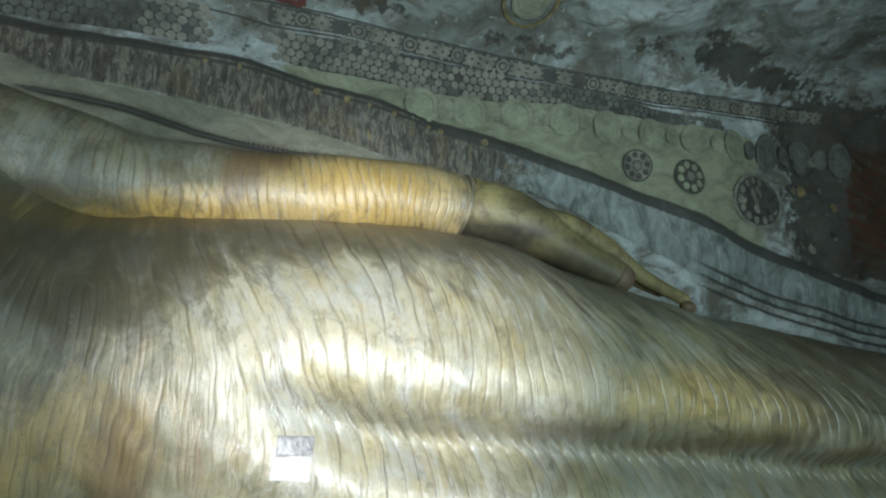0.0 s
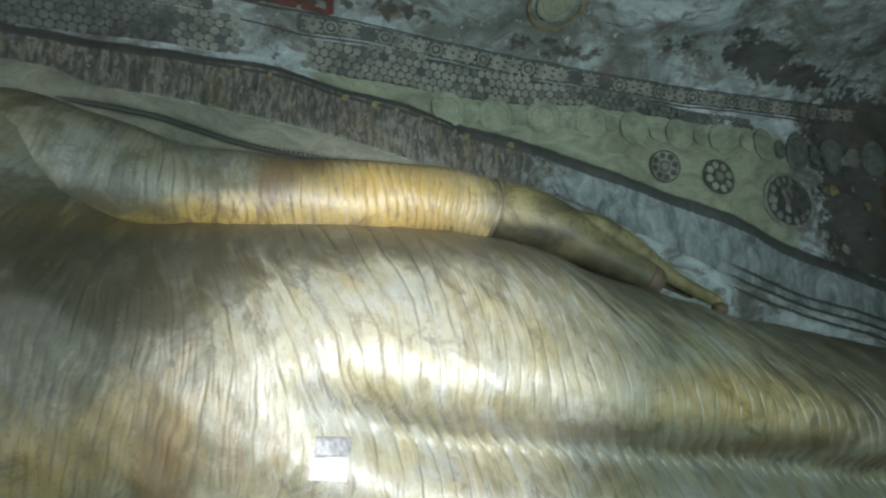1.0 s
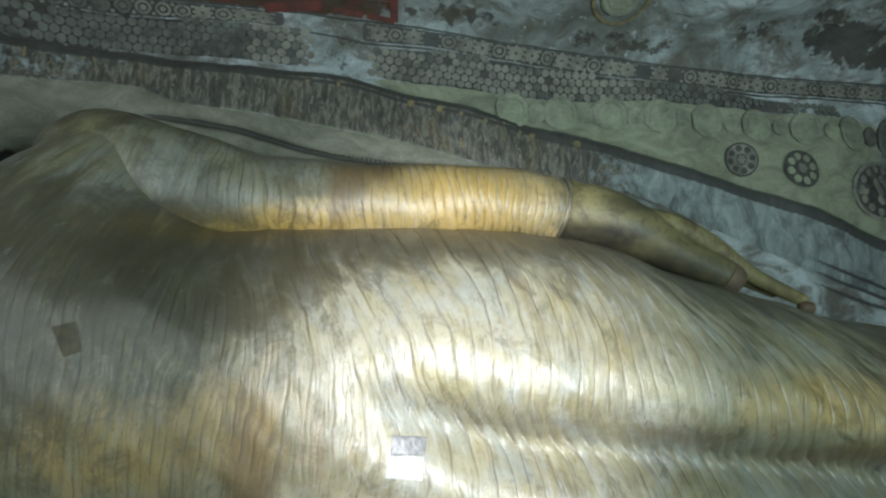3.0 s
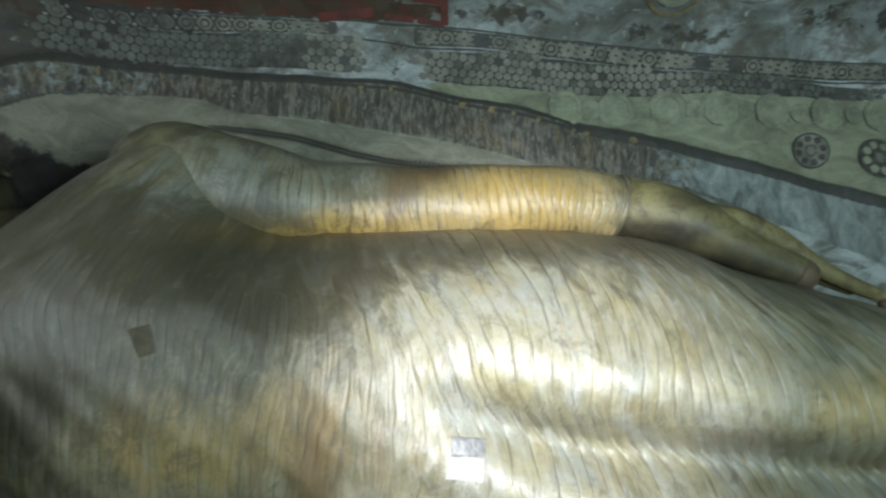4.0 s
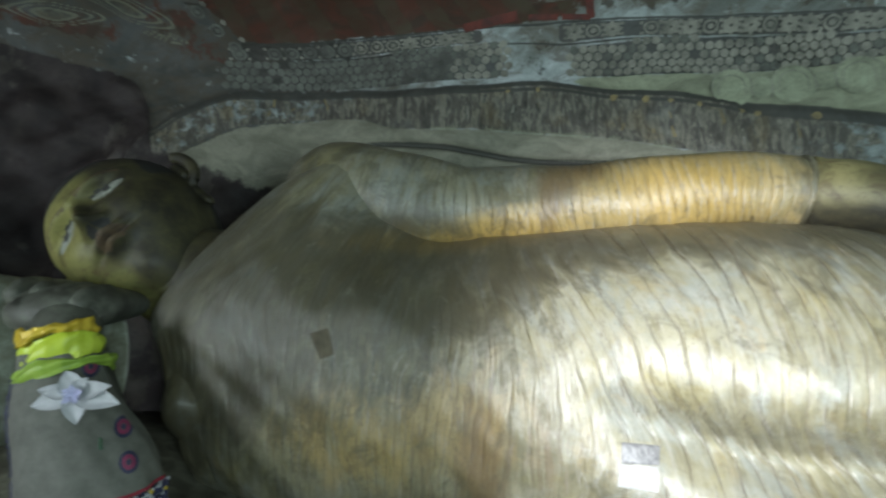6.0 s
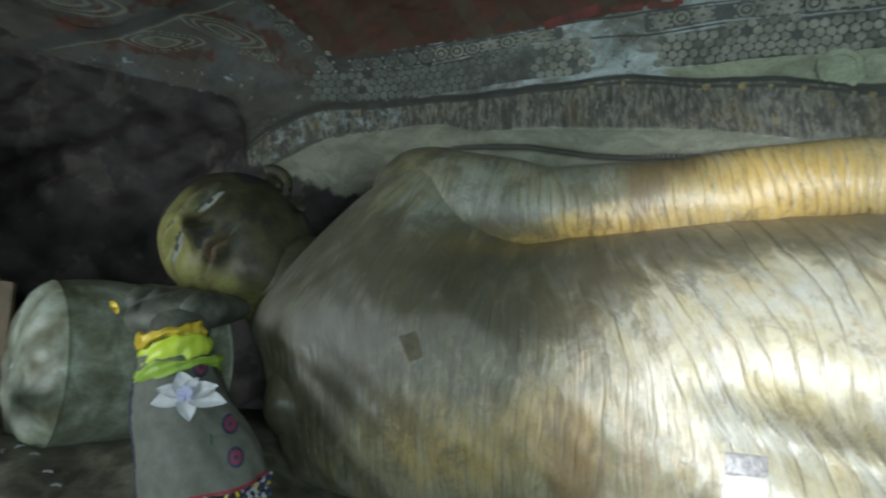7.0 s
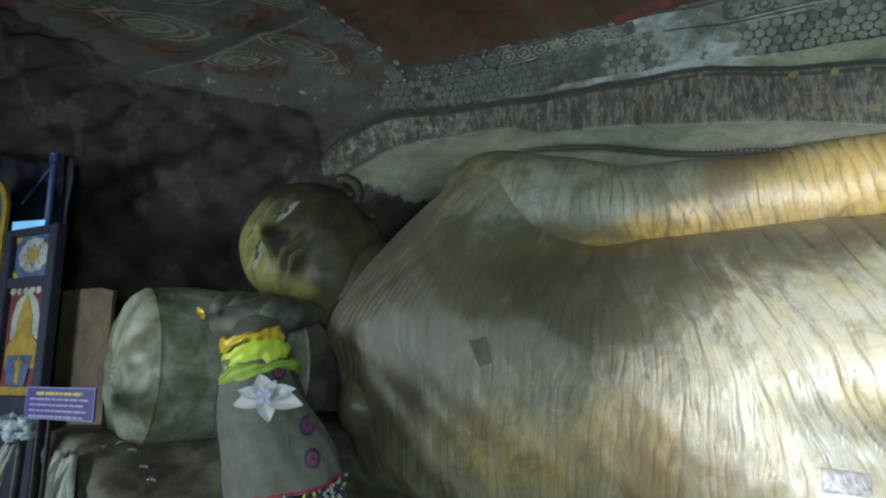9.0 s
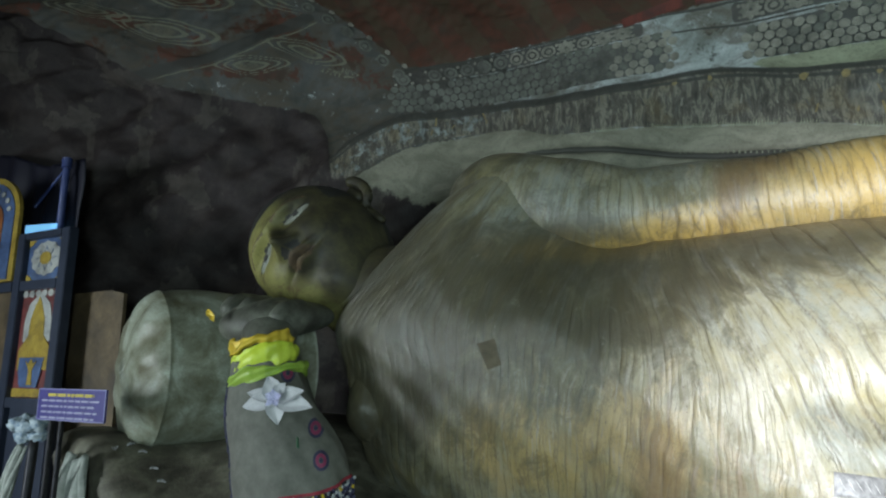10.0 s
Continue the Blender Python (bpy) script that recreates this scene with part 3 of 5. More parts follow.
    # dark nostrils
    for s in (-1, 1):
        mat[(np.hypot((p[:, :, 0] - s * 0.04) / 0.035, (p[:, :, 1] + 0.175) / 0.022) < 1) & (o > 0)] = 3
    p = p * 1.16
    world_p = centre + p[:, :, :1] * side + p[:, :, 1:2] * up + p[:, :, 2:3] * out
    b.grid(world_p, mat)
    # the long ears and the topknot
    for s in (-1, 1):
        c0 = centre + side * s * 0.56 + out * 0.02
        ring = []
        for i in range(40):
            t = i / 39 * 1.75 * np.pi + 0.4
            ring.append(tuple(c0 + up * (0.04 + 0.155 * np.cos(t)) + out * 0.05 + side * s * (0.03 + 0.10 * np.sin(t))) + (0.042, 0.046))
        b.tube(ring[::3], 2, 60, 14, (0.03, 0.03))
        b.tube([tuple(c0 + up * u0 + out * 0.02 + side * s * 0.03) + (0.07, 0.05) for u0 in (0.13, 0.04, -0.06)], 2, 16, 16, (0.05, 0.05))
        lobe = [tuple(c0 + up * u0 + out * 0.02 + side * s * (-0.01)) + (0.05, 0.035) for u0 in (0.12, -0.05, -0.22, -0.36)]
        b.tube(lobe, 2, 24, 16, (0.04, 0.06))
    b.tube([tuple(centre + up * q) + (r, r) for q, r in ((0.5, 0.3), (0.66, 0.24), (0.8, 0.12))], 3, 20, 28, (0.0, 0.1))
    return lambda s, u, o: centre + 1.16 * (s * side + u * up + o * out)


STATUE = statue()


# ---------- bed, pillow, walls ----------
def cave_shell():
    """Back wall that leans over into the ceiling and comes down behind the visitor."""
    prof_y = spline([0, 3.0, 3.5, 4.2, 5.4, 8.0, 10.2, 14.0], [5.2, 5.2, 5.08, 4.55, 3.4, 0.8, -1.4, -2.6])
    prof_z = spline([0, 3.0, 3.5, 4.2, 5.4, 8.0, 10.2, 14.0], [1.0, 4.0, 4.45, 4.85, 5.15, 5.4, 5.0, -0.1])
    return prof_y, prof_z


PROF_Y, PROF_Z = cave_shell()


def shell_point(x, v, lift=0.0):
    """A place on the painted shell: x along the statue, v up the wall and over the ceiling."""
    x, v = np.asarray(x, float), np.asarray(v, float)
    e = 0.02
    y, z = PROF_Y(v), PROF_Z(v)
    ty, tz = PROF_Y(v + e) - PROF_Y(v - e), PROF_Z(v + e) - PROF_Z(v - e)
    ln = np.sqrt(ty**2 + tz**2) + 1e-9
    ny, nz = -tz / ln, ty / ln
    bow = 0.05 * np.sin(1.3 * x + 0.7 * v) + 0.04 * np.sin(2.9 * x - 1.1 * v + 1) + 0.02 * np.sin(6.1 * x + 4.3 * v)
    near = np.clip(-1.8 - x, 0, None) ** 1.6 * 0.16
    y2 = y + ny * (bow + lift) - near * np.clip((y - 2) / 3, 0, 1)
    z2 = z + nz * (bow + lift) - 0.5 * near * np.clip((2 - y) / 6 + 0.3, 0, 1)
    return np.stack(np.broadcast_arrays(x, y2, z2), -1)


MAND_TOP = spline([-4.4, -3.9, -3.65, -3.3, -2.7, -1.75, -0.8, 0.0, 0.8, 1.55, 2.45, 3.4, 4.5, 5.45, 6.6, 8.35, 10.5],
                  [1.0, 2.1, 2.6, 2.95, 3.12, 3.10, 3.02, 3.03, 2.88, 2.75, 2.58, 2.33, 2.05, 1.75, 1.4, 1.0, 0.7])
MAND_LOW = spline([-4.1, -3.7, -3.4, -2.9, -2.2, -1.65, -1.3, -0.5, 0.0, 0.65, 1.8, 2.75, 3.8, 4.8, 5.6, 8.2, 10.5],
                  [0.9, 1.9, 2.4, 2.72, 2.84, 2.78, 2.65, 2.55, 2.50, 2.38, 2.15, 2.0, 1.7, 1.28, 1.0, 0.45, 0.2])
SLIT = spline([-1.9, -1.3, -0.9, -0.15, 0.3, 1.2], [2.55, 2.48, 2.43, 2.25, 2.19, 2.05])
FLOWER = spline([-3.2, -2.75, -1.5, -0.4, 0.35, 0.95, 1.65, 2.45, 3.4, 4.55, 5.8, 7.4], [3.5, 3.53, 3.55, 3.56, 3.50, 3.48, 3.42, 3.37, 3.31, 3.28, 3.29, 3.33])
HEX_LOW = spline([-3.2, -1.6, -0.9, -0.1, 0.55, 1.25, 2.15, 3.05, 5.8], [3.16, 3.14, 3.11, 3.10, 3.06, 3.0, 2.98, 3.0, 2.95])
HEX_TOP = spline([-3.2, -1.6, -0.1, 0.45, 1.25, 2.0, 3.1, 4.15, 5.8], [3.40, 3.45, 3.42, 3.36, 3.33, 3.28, 3.22, 3.16, 3.1])


def soft_mask(d, w=0.05):
    """1 inside, 0 outside, from a distance to the edge."""
    return np.clip(0.5 + d / w * 0.5, 0, 1)


def mural_material():
    """Old lime mural: plain fields of paint, told apart by masks, worn away in patches."""
    n = Nodes("old_mural", 0.72, 0.0, 0.3)
    edge = n.math("SUBTRACT", n.noise(9.0, 7, 0.7), 0.5)

    def mask(name, rag=0.8):
        return n.ramp(n.math("ADD", n.attr(name), n.math("MULTIPLY", edge, rag)), [(0.44, 0.0), (0.56, 1.0)])

    big = n.noise(0.9, 6, 0.65, n.scaled(0.8, 1.0, 1.0), 0.8)
    mid = n.noise(3.6, 7, 0.7, n.scaled(0.7, 1, 1.2), 1.0)
    c = n.ramp(big, [(0.30, (0.085, 0.088, 0.078)), (0.42, (0.19, 0.205, 0.19)), (0.51, (0.32, 0.355, 0.35)), (0.62, (0.52, 0.56, 0.57))])
    c = n.mix(n.ramp(mid, [(0.46, 0.0), (0.60, 0.75)]), c, (0.12, 0.10, 0.075))
    c = n.mix(n.ramp(n.noise(5.0, 6, 0.75, None, 1.5), [(0.60, 0.0), (0.66, 0.75)]), c, (0.50, 0.55, 0.56))
    # murky figures on the open ceiling, and paint darkened at both ends
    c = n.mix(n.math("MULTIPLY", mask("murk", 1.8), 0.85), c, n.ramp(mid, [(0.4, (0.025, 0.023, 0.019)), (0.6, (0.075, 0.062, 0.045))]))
    pale = n.mix(n.ramp(mid, [(0.42, 0.0), (0.64, 0.75)]), (0.315, 0.335, 0.235), (0.16, 0.16, 0.115))
    c = n.mix(mask("pale", 0.5), c, pale)
    plain = n.mix(n.ramp(mid, [(0.40, 0.0), (0.62, 0.8)]), (0.27, 0.265, 0.205), (0.15, 0.148, 0.112))
    c = n.mix(mask("plain", 1.0), c, plain)
    red = n.mix(n.ramp(mid, [(0.42, 0.0), (0.6, 0.8)]), (0.105, 0.042, 0.028), (0.055, 0.042, 0.03))
    red = n.mix(n.math("MULTIPLY", mask("stripe", 0.9), 0.5), red, n.ramp(mid, [(0.4, (0.058, 0.046, 0.030)), (0.6, (0.095, 0.082, 0.05))]))
    c = n.mix(mask("red", 1.2), c, red)
    c = n.mix(n.math("MULTIPLY", mask("lattice", 0.7), 0.9), c, n.ramp(mid, [(0.4, (0.04, 0.038, 0.034)), (0.65, (0.10, 0.095, 0.088))]))
    tall = n.noise(6.0, 8, 0.82, n.scaled(3.2, 1, 0.9), 0.6)
    band = n.ramp(tall, [(0.38, (0.05, 0.047, 0.042)), (0.50, (0.105, 0.098, 0.082)), (0.57, (0.24, 0.225, 0.18)), (0.66, (0.08, 0.076, 0.066))])
    band = n.mix(n.ramp(n.noise(2.3, 4, 0.6), [(0.54, 0.0), (0.64, 0.3)]), band, (0.20, 0.15, 0.07))
    band = n.mix(n.ramp(n.noise(1.7, 5, 0.6), [(0.57, 0.0), (0.7, 0.4)]), band, (0.22, 0.24, 0.235))
    c = n.mix(mask("band", 0.35), c, band)
    c = n.mix(mask("ledge", 1.5), c, n.ramp(n.noise(3.2, 7, 0.72, n.scaled(1.6, 1, 0.7), 0.8), [(0.36, (0.10, 0.11, 0.105)), (0.5, (0.22, 0.25, 0.245)), (0.66, (0.37, 0.41, 0.40))]))
    c = n.mix(n.math("MULTIPLY", mask("line", 0.45), 0.9), c, (0.055, 0.055, 0.05))
    c = n.mix(n.math("MULTIPLY", mask("stroke", 0.4), 0.75), c, (0.20, 0.205, 0.15))
    stone = n.noise(2.6, 9, 0.75, None, 0.6)
    rock = n.ramp(stone, [(0.34, (0.019, 0.0145, 0.0155)), (0.5, (0.033, 0.025, 0.025)), (0.66, (0.056, 0.044, 0.041))])
    rock = n.mix(n.ramp(n.noise(1.5, 7, 0.66, n.scaled(1.2, 1, 0.9), 0.4), [(0.55, 0.0), (0.57, 0.75)]), rock, n.ramp(stone, [(0.35, (0.04, 0.035, 0.030)), (0.6, (0.095, 0.08, 0.07))]))
    c = n.mix(mask("rock", 0.6), c, rock)
    fine = n.noise(70, 4, 0.7)
    c = n.mix(n.ramp(fine, [(0.34, 0.4), (0.48, 0.0)]), c, (0.06, 0.055, 0.05))
    n.colour(c).rough(mid, 0.5, 0.8)
    n.bump(n.mix(0.5, fine, n.noise(14, 6, 0.7)), 0.35, 0.012)
    return n.m


M_MURAL = mural_material()


def shell():
    """Back wall and ceiling as one sheet of rock, with the painted fields as masks."""
    xs = np.r_[np.linspace(-7.5, -6.0, 40), np.linspace(-5.99, -2.5, 300), np.linspace(-2.48, 8.0, 500), np.linspace(8.04, 10.5, 40)]
    vs = np.r_[np.linspace(0, 2.2, 90), np.linspace(2.212, 5.2, 230), np.linspace(5.24, 10.6, 70)]
    nx, nv = len(xs), len(vs)
    X, V = np.repeat(xs[:, None], nv, 1), np.repeat(vs[None, :], nx, 0)
    top, low = MAND_TOP(X), MAND_LOW(X)
    on_left = soft_mask(X + 4.3, 0.1)
    band = np.minimum(soft_mask(top - V), soft_mask(V - low)) * on_left
    ledge = np.maximum(band * step(X, 1.2, 4.6), 0.42 * band * (1 - step(X, -2.3, -0.6)))
    plain = soft_mask(low - V, 0.05) * on_left
    # slits and ledge steps: recessed, their shade also painted in as dark lines
    slit = np.exp(-((V - SLIT(X)) / 0.035) ** 2) * step(X, -1.9, -1.2) * (1 - step(X, 0.9, 1.4))
    slit2 = np.exp(-((V - SLIT(X) + 0.22) / 0.03) ** 2) * step(X, -1.6, -1.0) * (1 - step(X, 0.1, 0.5))
    lines = sum(np.exp(-((V - (top - q * (top - low))) / w) ** 2) for q, w in ((0.03, 0.035), (0.16, 0.018))) * on_left
    lines = np.maximum(lines, 1.2 * np.exp(-((V - top + 0.05) / 0.075) ** 2) * step(X, 1.4, 2.4))
    lines = np.maximum(lines, np.exp(-((V - FLOWER(X) - 0.10) / 0.014) ** 2) * step(X, -2.9, -2.7) * (1 - step(X, 6.8, 7.4)))
    lines = np.maximum(lines, np.exp(-((V - FLOWER(X) + 0.11) / 0.012) ** 2) * step(X, -2.9, -2.7) * (1 - step(X, 6.8, 7.4)))
    steps = sum(np.exp(-((V - low - q) / 0.022) ** 2) for q in (-0.10, 0.02, 0.14)) * step(X, 4.6, 5.4)
    pale = np.maximum(np.minimum(soft_mask(HEX_LOW(X) - V), soft_mask(V - top)) * step(X, 0.3, 0.6) * (1 - step(X, 5.7, 6.7)), 0)
    bare = plain * (1 - step(X, 2.6, 3.0)) * (1 - 0.3 * (1 - step(X, -2.6, -1.6)))
    lattice = np.minimum(soft_mask(HEX_TOP(X) - V, 0.03), soft_mask(V - HEX_LOW(X), 0.03))
    lattice = lattice * np.maximum(step(X, 0.30, 0.62) * (1 - step(X, 4.2, 6.0)), step(X, -3.1, -2.7) * (1 - step(X, -0.40, 0.0)))
    flower = soft_mask(0.085 - np.abs(V - FLOWER(X)), 0.03) * step(X, -2.9, -2.8) * (1 - step(X, 7.0, 7.4)) * (1 - step(X, -0.42, -0.36) * (1 - step(X, 0.30, 0.36)))
    lattice = np.maximum(lattice, flower)
    border_left = -2.75 - 0.70 * (V - 3.53)
    red = np.minimum(np.minimum(soft_mask(V - 3.66, 0.05), soft_mask(X - border_left - 0.1, 0.06)), soft_mask(0.1 + 0.35 * np.sin(V * 5) - X + 0.5 * (V < 3.8), 0.5))
    stripe = 0.5 + 0.5 * np.sin(2 * np.pi * (X + (0.75 + 0.2 * X) * (V - 3.65)) / 0.40)
    # nested almond shapes in the dark field beside the red one
    stroke = np.zeros_like(X)
    for cx, cv, a, r, lean in ((-4.88, 4.42, 0.50, 0.20, -0.45), (-3.70, 3.92, 0.36, 0.13, -0.42), (-4.28, 3.82, 0.32, 0.10, -0.15), (-4.45, 4.86, 0.45, 0.2, -0.4),
                               (-5.45, 4.80, 0.40, 0.16, -0.5), (-3.55, 4.55, 0.36, 0.15, -0.5), (-3.45, 3.66, 0.20, 0.05, -0.1)):
        wav = 0.03 * ripple(X * 5, V * 5, 51)
        du, dv = (X - cx) * math.cos(lean) + (V - cv) * math.sin(lean) + wav, -(X - cx) * math.sin(lean) + (V - cv) * math.cos(lean) + wav
        e = np.abs(du / a) ** 1.5 + np.abs(dv / r) ** 1.7
        for ring, w in ((0.28, 0.07), (0.62, 0.07), (1.0, 0.09)):
            stroke = np.maximum(stroke, np.exp(-((e - ring) / w) ** 2))
        stroke = np.maximum(stroke, 0.48 * (e < 0.22))
    beam = np.exp(-((V - 3.87 - 0.31 * (X + 4.94)) / 0.075) ** 2) * (1 - step(X, -3.5, -3.3))
    stroke = np.maximum(stroke, 0.8 * np.exp(-((V - 3.78 - 0.31 * (X + 4.94)) / 0.022) ** 2) * (1 - step(X, -3.5, -3.3)))
    stroke = stroke * (1 - beam)
    beside = soft_mask(border_left - 0.12 - X, 0.08) * soft_mask(V - 3.38 - 0.25 * np.clip(-3.4 - X, 0, 1), 0.08)
    stroke = stroke * beside
    red = np.maximum(red, (0.42 + 0.4 * ripple(X * 2.5, V * 3.5, 61)) * beside)
    stripe = stripe * (1 - beside)
    red = np.maximum(red, 0.6 * step(X, 7.4, 7.8) * soft_mask(V - 1.3, 0.2) * soft_mask(3.1 - V, 0.2))
    lines = np.maximum(lines, beside * beam)
    # paint darkened towards the left, also to offset the left lamp's spill
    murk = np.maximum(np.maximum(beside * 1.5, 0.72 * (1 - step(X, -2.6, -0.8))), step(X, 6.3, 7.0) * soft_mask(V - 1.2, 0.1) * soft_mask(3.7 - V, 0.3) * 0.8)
    for cx, cv, a, r, q in ((5.5, 3.88, 0.55, 0.22, 1.1), (6.1, 3.72, 0.9, 0.2, 0.9), (5.1, 4.1, 0.35, 0.12, 0.7), (4.4, 3.9, 0.6, 0.22, 0.55), (1.2, 3.75, 0.7, 0.13, 0.6), (3.0, 3.62, 0.9, 0.15, 0.6), (7.1, 3.0, 0.7, 0.9, 0.9), (0.15, 3.3, 0.3, 0.25, 0.5), (6.9, 2.0, 0.5, 0.6, 0.7)):
        murk = np.maximum(murk, q * np.exp(-((X - cx) / a) ** 2 - ((V - cv) / r) ** 2))
    seam = spline([-7.5, -6.3, -5.65, -5.1, -4.35, -3.8, -3.5], [5.6, 5.1, 4.05, 3.55, 3.33, 3.18, 2.4])
    rock = soft_mask(seam(X) - V, 0.10) * soft_mask(-3.55 - X, 0.10)
    # rock colour also laid behind head and neck, painting the shade there
    rock = np.maximum(rock, soft_mask(2.3 + 0.15 * np.sin(3 * X) - V, 0.3) * soft_mask(-2.3 - X, 0.3))
    lift = 0.035 * band - 0.07 * slit - 0.05 * slit2 - 0.03 * steps + 0.05 * plain * step(X, -2.5, -2.0)
    p = shell_point(X, V, lift)
    rough = rock * (0.16 * ripple(X * 2.1, V * 2.3, 41) + 0.08 * ripple(X * 5.3, V * 5, 42)) + 0.02 * ripple(X * 5, V * 6, 31) + 0.008 * ripple(X * 17, V * 15, 33)
    p[:, :, 1] += rough * (V < 4)
    p[:, :, 2] += rough * (V >= 4)
    ob = mesh_ob("wall_back", p.reshape(-1, 3), grid_faces(nx, nv, False), [M_MURAL])
    for name, m in (("band", band), ("ledge", ledge), ("pale", pale), ("plain", bare), ("lattice", lattice), ("red", red), ("murk", murk), ("stripe", stripe), ("stroke", stroke), ("rock", rock),
                    ("line", np.clip(np.maximum(np.maximum(lines, steps), np.maximum(slit, slit2)), 0, 1))):
        at = ob.data.attributes.new(name, "FLOAT", "POINT")
        at.data.foreach_set("value", m.astype(np.float32).reshape(-1))
    return tagged(ob, "painted cave wall that leans over into the ceiling", "wall", kind="structure")


WALL = shell()


def box(bm, lo, hi, bevel=0.0):
    g = bmesh.ops.create_cube(bm, size=1.0)["verts"]
    for v in g:
        v.co = Vector([(lo[i] + hi[i]) / 2 + v.co[i] * (hi[i] - lo[i]) for i in range(3)])
    if bevel:
        es = list({e for v in g for e in v.link_edges})
        bmesh.ops.bevel(bm, geom=es, offset=bevel, segments=2, affect="EDGES")
    return g


def slab(name, lo, hi, mat, bevel, label, category, kind=""):
    bm = bmesh.new()
    box(bm, lo, hi, bevel)
    ob = part(name, bm, mat, None, label)
    return tagged(ob, label, category, kind=kind)


slab("floor", (-8, -3, -0.2), (11, 6, 0.0), M_FLOOR, 0, "trodden stone cave floor", "floor", "structure")


def stone_bed():
    x = np.linspace(-4.15, 9.5, 160)
    top = spline([-4.15, -2.9, -2.2, -1.0, 0.2, 1.5, 9.5], [1.06, 0.97, 0.68, 0.50, 0.26, 0.10, 0.05])(x)
    lips = spline([-4.15, -3.8, -3.4, -3.04, -2.5, -2.0, -1.0, 0.2, 1.5, 9.5], [1.15, 1.12, 0.90, 0.66, 0.54, 0.50, 0.46, 0.24, 0.09, 0.04])(x)
    rows = []
    for xi, zt, zl in zip(x, top, lips):
        e = 0.05 * math.sin(2.1 * xi) + 0.03 * math.sin(5.3 * xi + 1) + 0.012 * math.sin(17 * xi)
        y0 = 2.42 + e + 0.25 * max(0.0, -3.4 - xi)
        rows.append([(xi, 5.4, -0.02), (xi, y0 + 0.1, -0.02), (xi, y0 + 0.06, zl * 0.5), (xi, y0 - 0.02, zl * 0.85 + e * 0.5), (xi, y0 + 0.04, zl - 0.04 + e * 0.4), (xi, y0 + 0.16, zl + e * 0.5), (xi, 2.86, 0.4 * zl + 0.6 * zt),
                     (xi, 3.2, zt), (xi, 4.2, zt + 0.02), (xi, 5.4, zt + 0.02)])
    b = Build()
    b.grid(np.array(rows), 0)
    ob = mesh_ob("stone_bed", b.v, b.f, [M_BED])
    return tagged(ob, "rough grey stone bed under the reclining statue", "stone bed")


BED = stone_bed()


def bolster():
    b = Build()
    axis = np.array([0.40, 0.917, 0.0])
    side = np.array([0.917, -0.40, 0.0])
    c0 = np.array([-3.72, 2.86, 1.50])
    rz, rx = 0.57, 0.50
    ln = 1.1
    st = [(-0.17, 0.05), (-0.165, 0.35), (-0.14, 0.6), (-0.09, 0.82), (-0.03, 0.95), (0.0, 0.985), (0.012, 1.0), (0.03, 0.985), (0.1, 1.0), (0.4, 1.02), (0.9, 1.02), (ln, 0.98)]
    s = spline([q[0] for q in st], [q[1] for q in st])
    q = np.unique(np.r_[np.linspace(-0.17, 0.05, 40), np.linspace(0.05, ln, 40)])
    th = np.linspace(0, 2 * np.pi, 72, endpoint=False)
    r = s(q)
    p = (c0 + q[:, None, None] * axis + (r[:, None] * rx * np.cos(th)[None, :])[:, :, None] * side
         + (r[:, None] * rz * np.sin(th)[None, :])[:, :, None] * np.array([0, 0, 1.0]))
    puck = 0.02 * np.sin(9 * th)[None, :] * np.exp(-((q + 0.09) / 0.06) ** 2)[:, None]
    p = p - puck[:, :, None] * axis
    p[:, :, 2] += 0.02 * np.sin(3 * p[:, :, 0] + 4 * p[:, :, 1])
    b.grid(p, 0)
    ob = mesh_ob("pillow", b.v, b.f, [M_PILLOW])
    tagged(ob, "grey-green plastered stone bolster pillow with raised piping", "pillow")


bolster()


def rock_wall():
    n, k = 170, 130
    u, z = np.linspace(0, 1, n)[:, None], np.linspace(-0.1, 5.6, k)[None, :]
    y = 5.6 - 9.0 * u + 0 * z
    x = -5.7 - 0.62 * (4.6 - y) - 0.5 * np.exp(-((z - 2.2) / 1.2) ** 2)
    p = np.stack([x, y, z + 0 * u], 2).reshape(-1, 3)
    p[:, 0] += wobble(p, 0.8, 0.4) + wobble(p * np.array([1, 1.6, 0.7]), 2.2, 0.06, 5) - np.abs(wobble(p, 3.5, 0.07, 9)) + np.abs(wobble(p, 9, 0.05, 2)) + wobble(p, 15, 0.02, 4)
    ob = mesh_ob("wall_left", p, grid_faces(n, k, False), [M_ROCK])
    tagged(ob, "dark uneven cave rock wall", "wall", kind="structure")


rock_wall()
# ---------- closing walls ----------
def end_wall(name, x0, label, mat):
    n, k = 60, 50
    y, z = np.linspace(-3.0, 6.0, n)[:, None], np.linspace(-0.1, 5.6, k)[None, :]
    p = np.stack([x0 + 0 * y + 0 * z, y + 0 * z, z + 0 * y], 2).reshape(-1, 3)
    p[:, 0] += wobble(p, 0.9, 0.3, 3) + wobble(p, 3.1, 0.08, 7)
    ob = mesh_ob(name, p, grid_faces(n, k, False), [mat])
    tagged(ob, label, "wall", kind="structure")


M_REDWALL = worn("dark_red_wall_paint", (0.06, 0.030, 0.024), (0.04, 0.025, 0.02), (0.02, 0.018, 0.016), 2.5, 0.75, 0.5)
end_wall("wall_right", 8.7, "dark red-brown painted rock end wall", M_REDWALL)


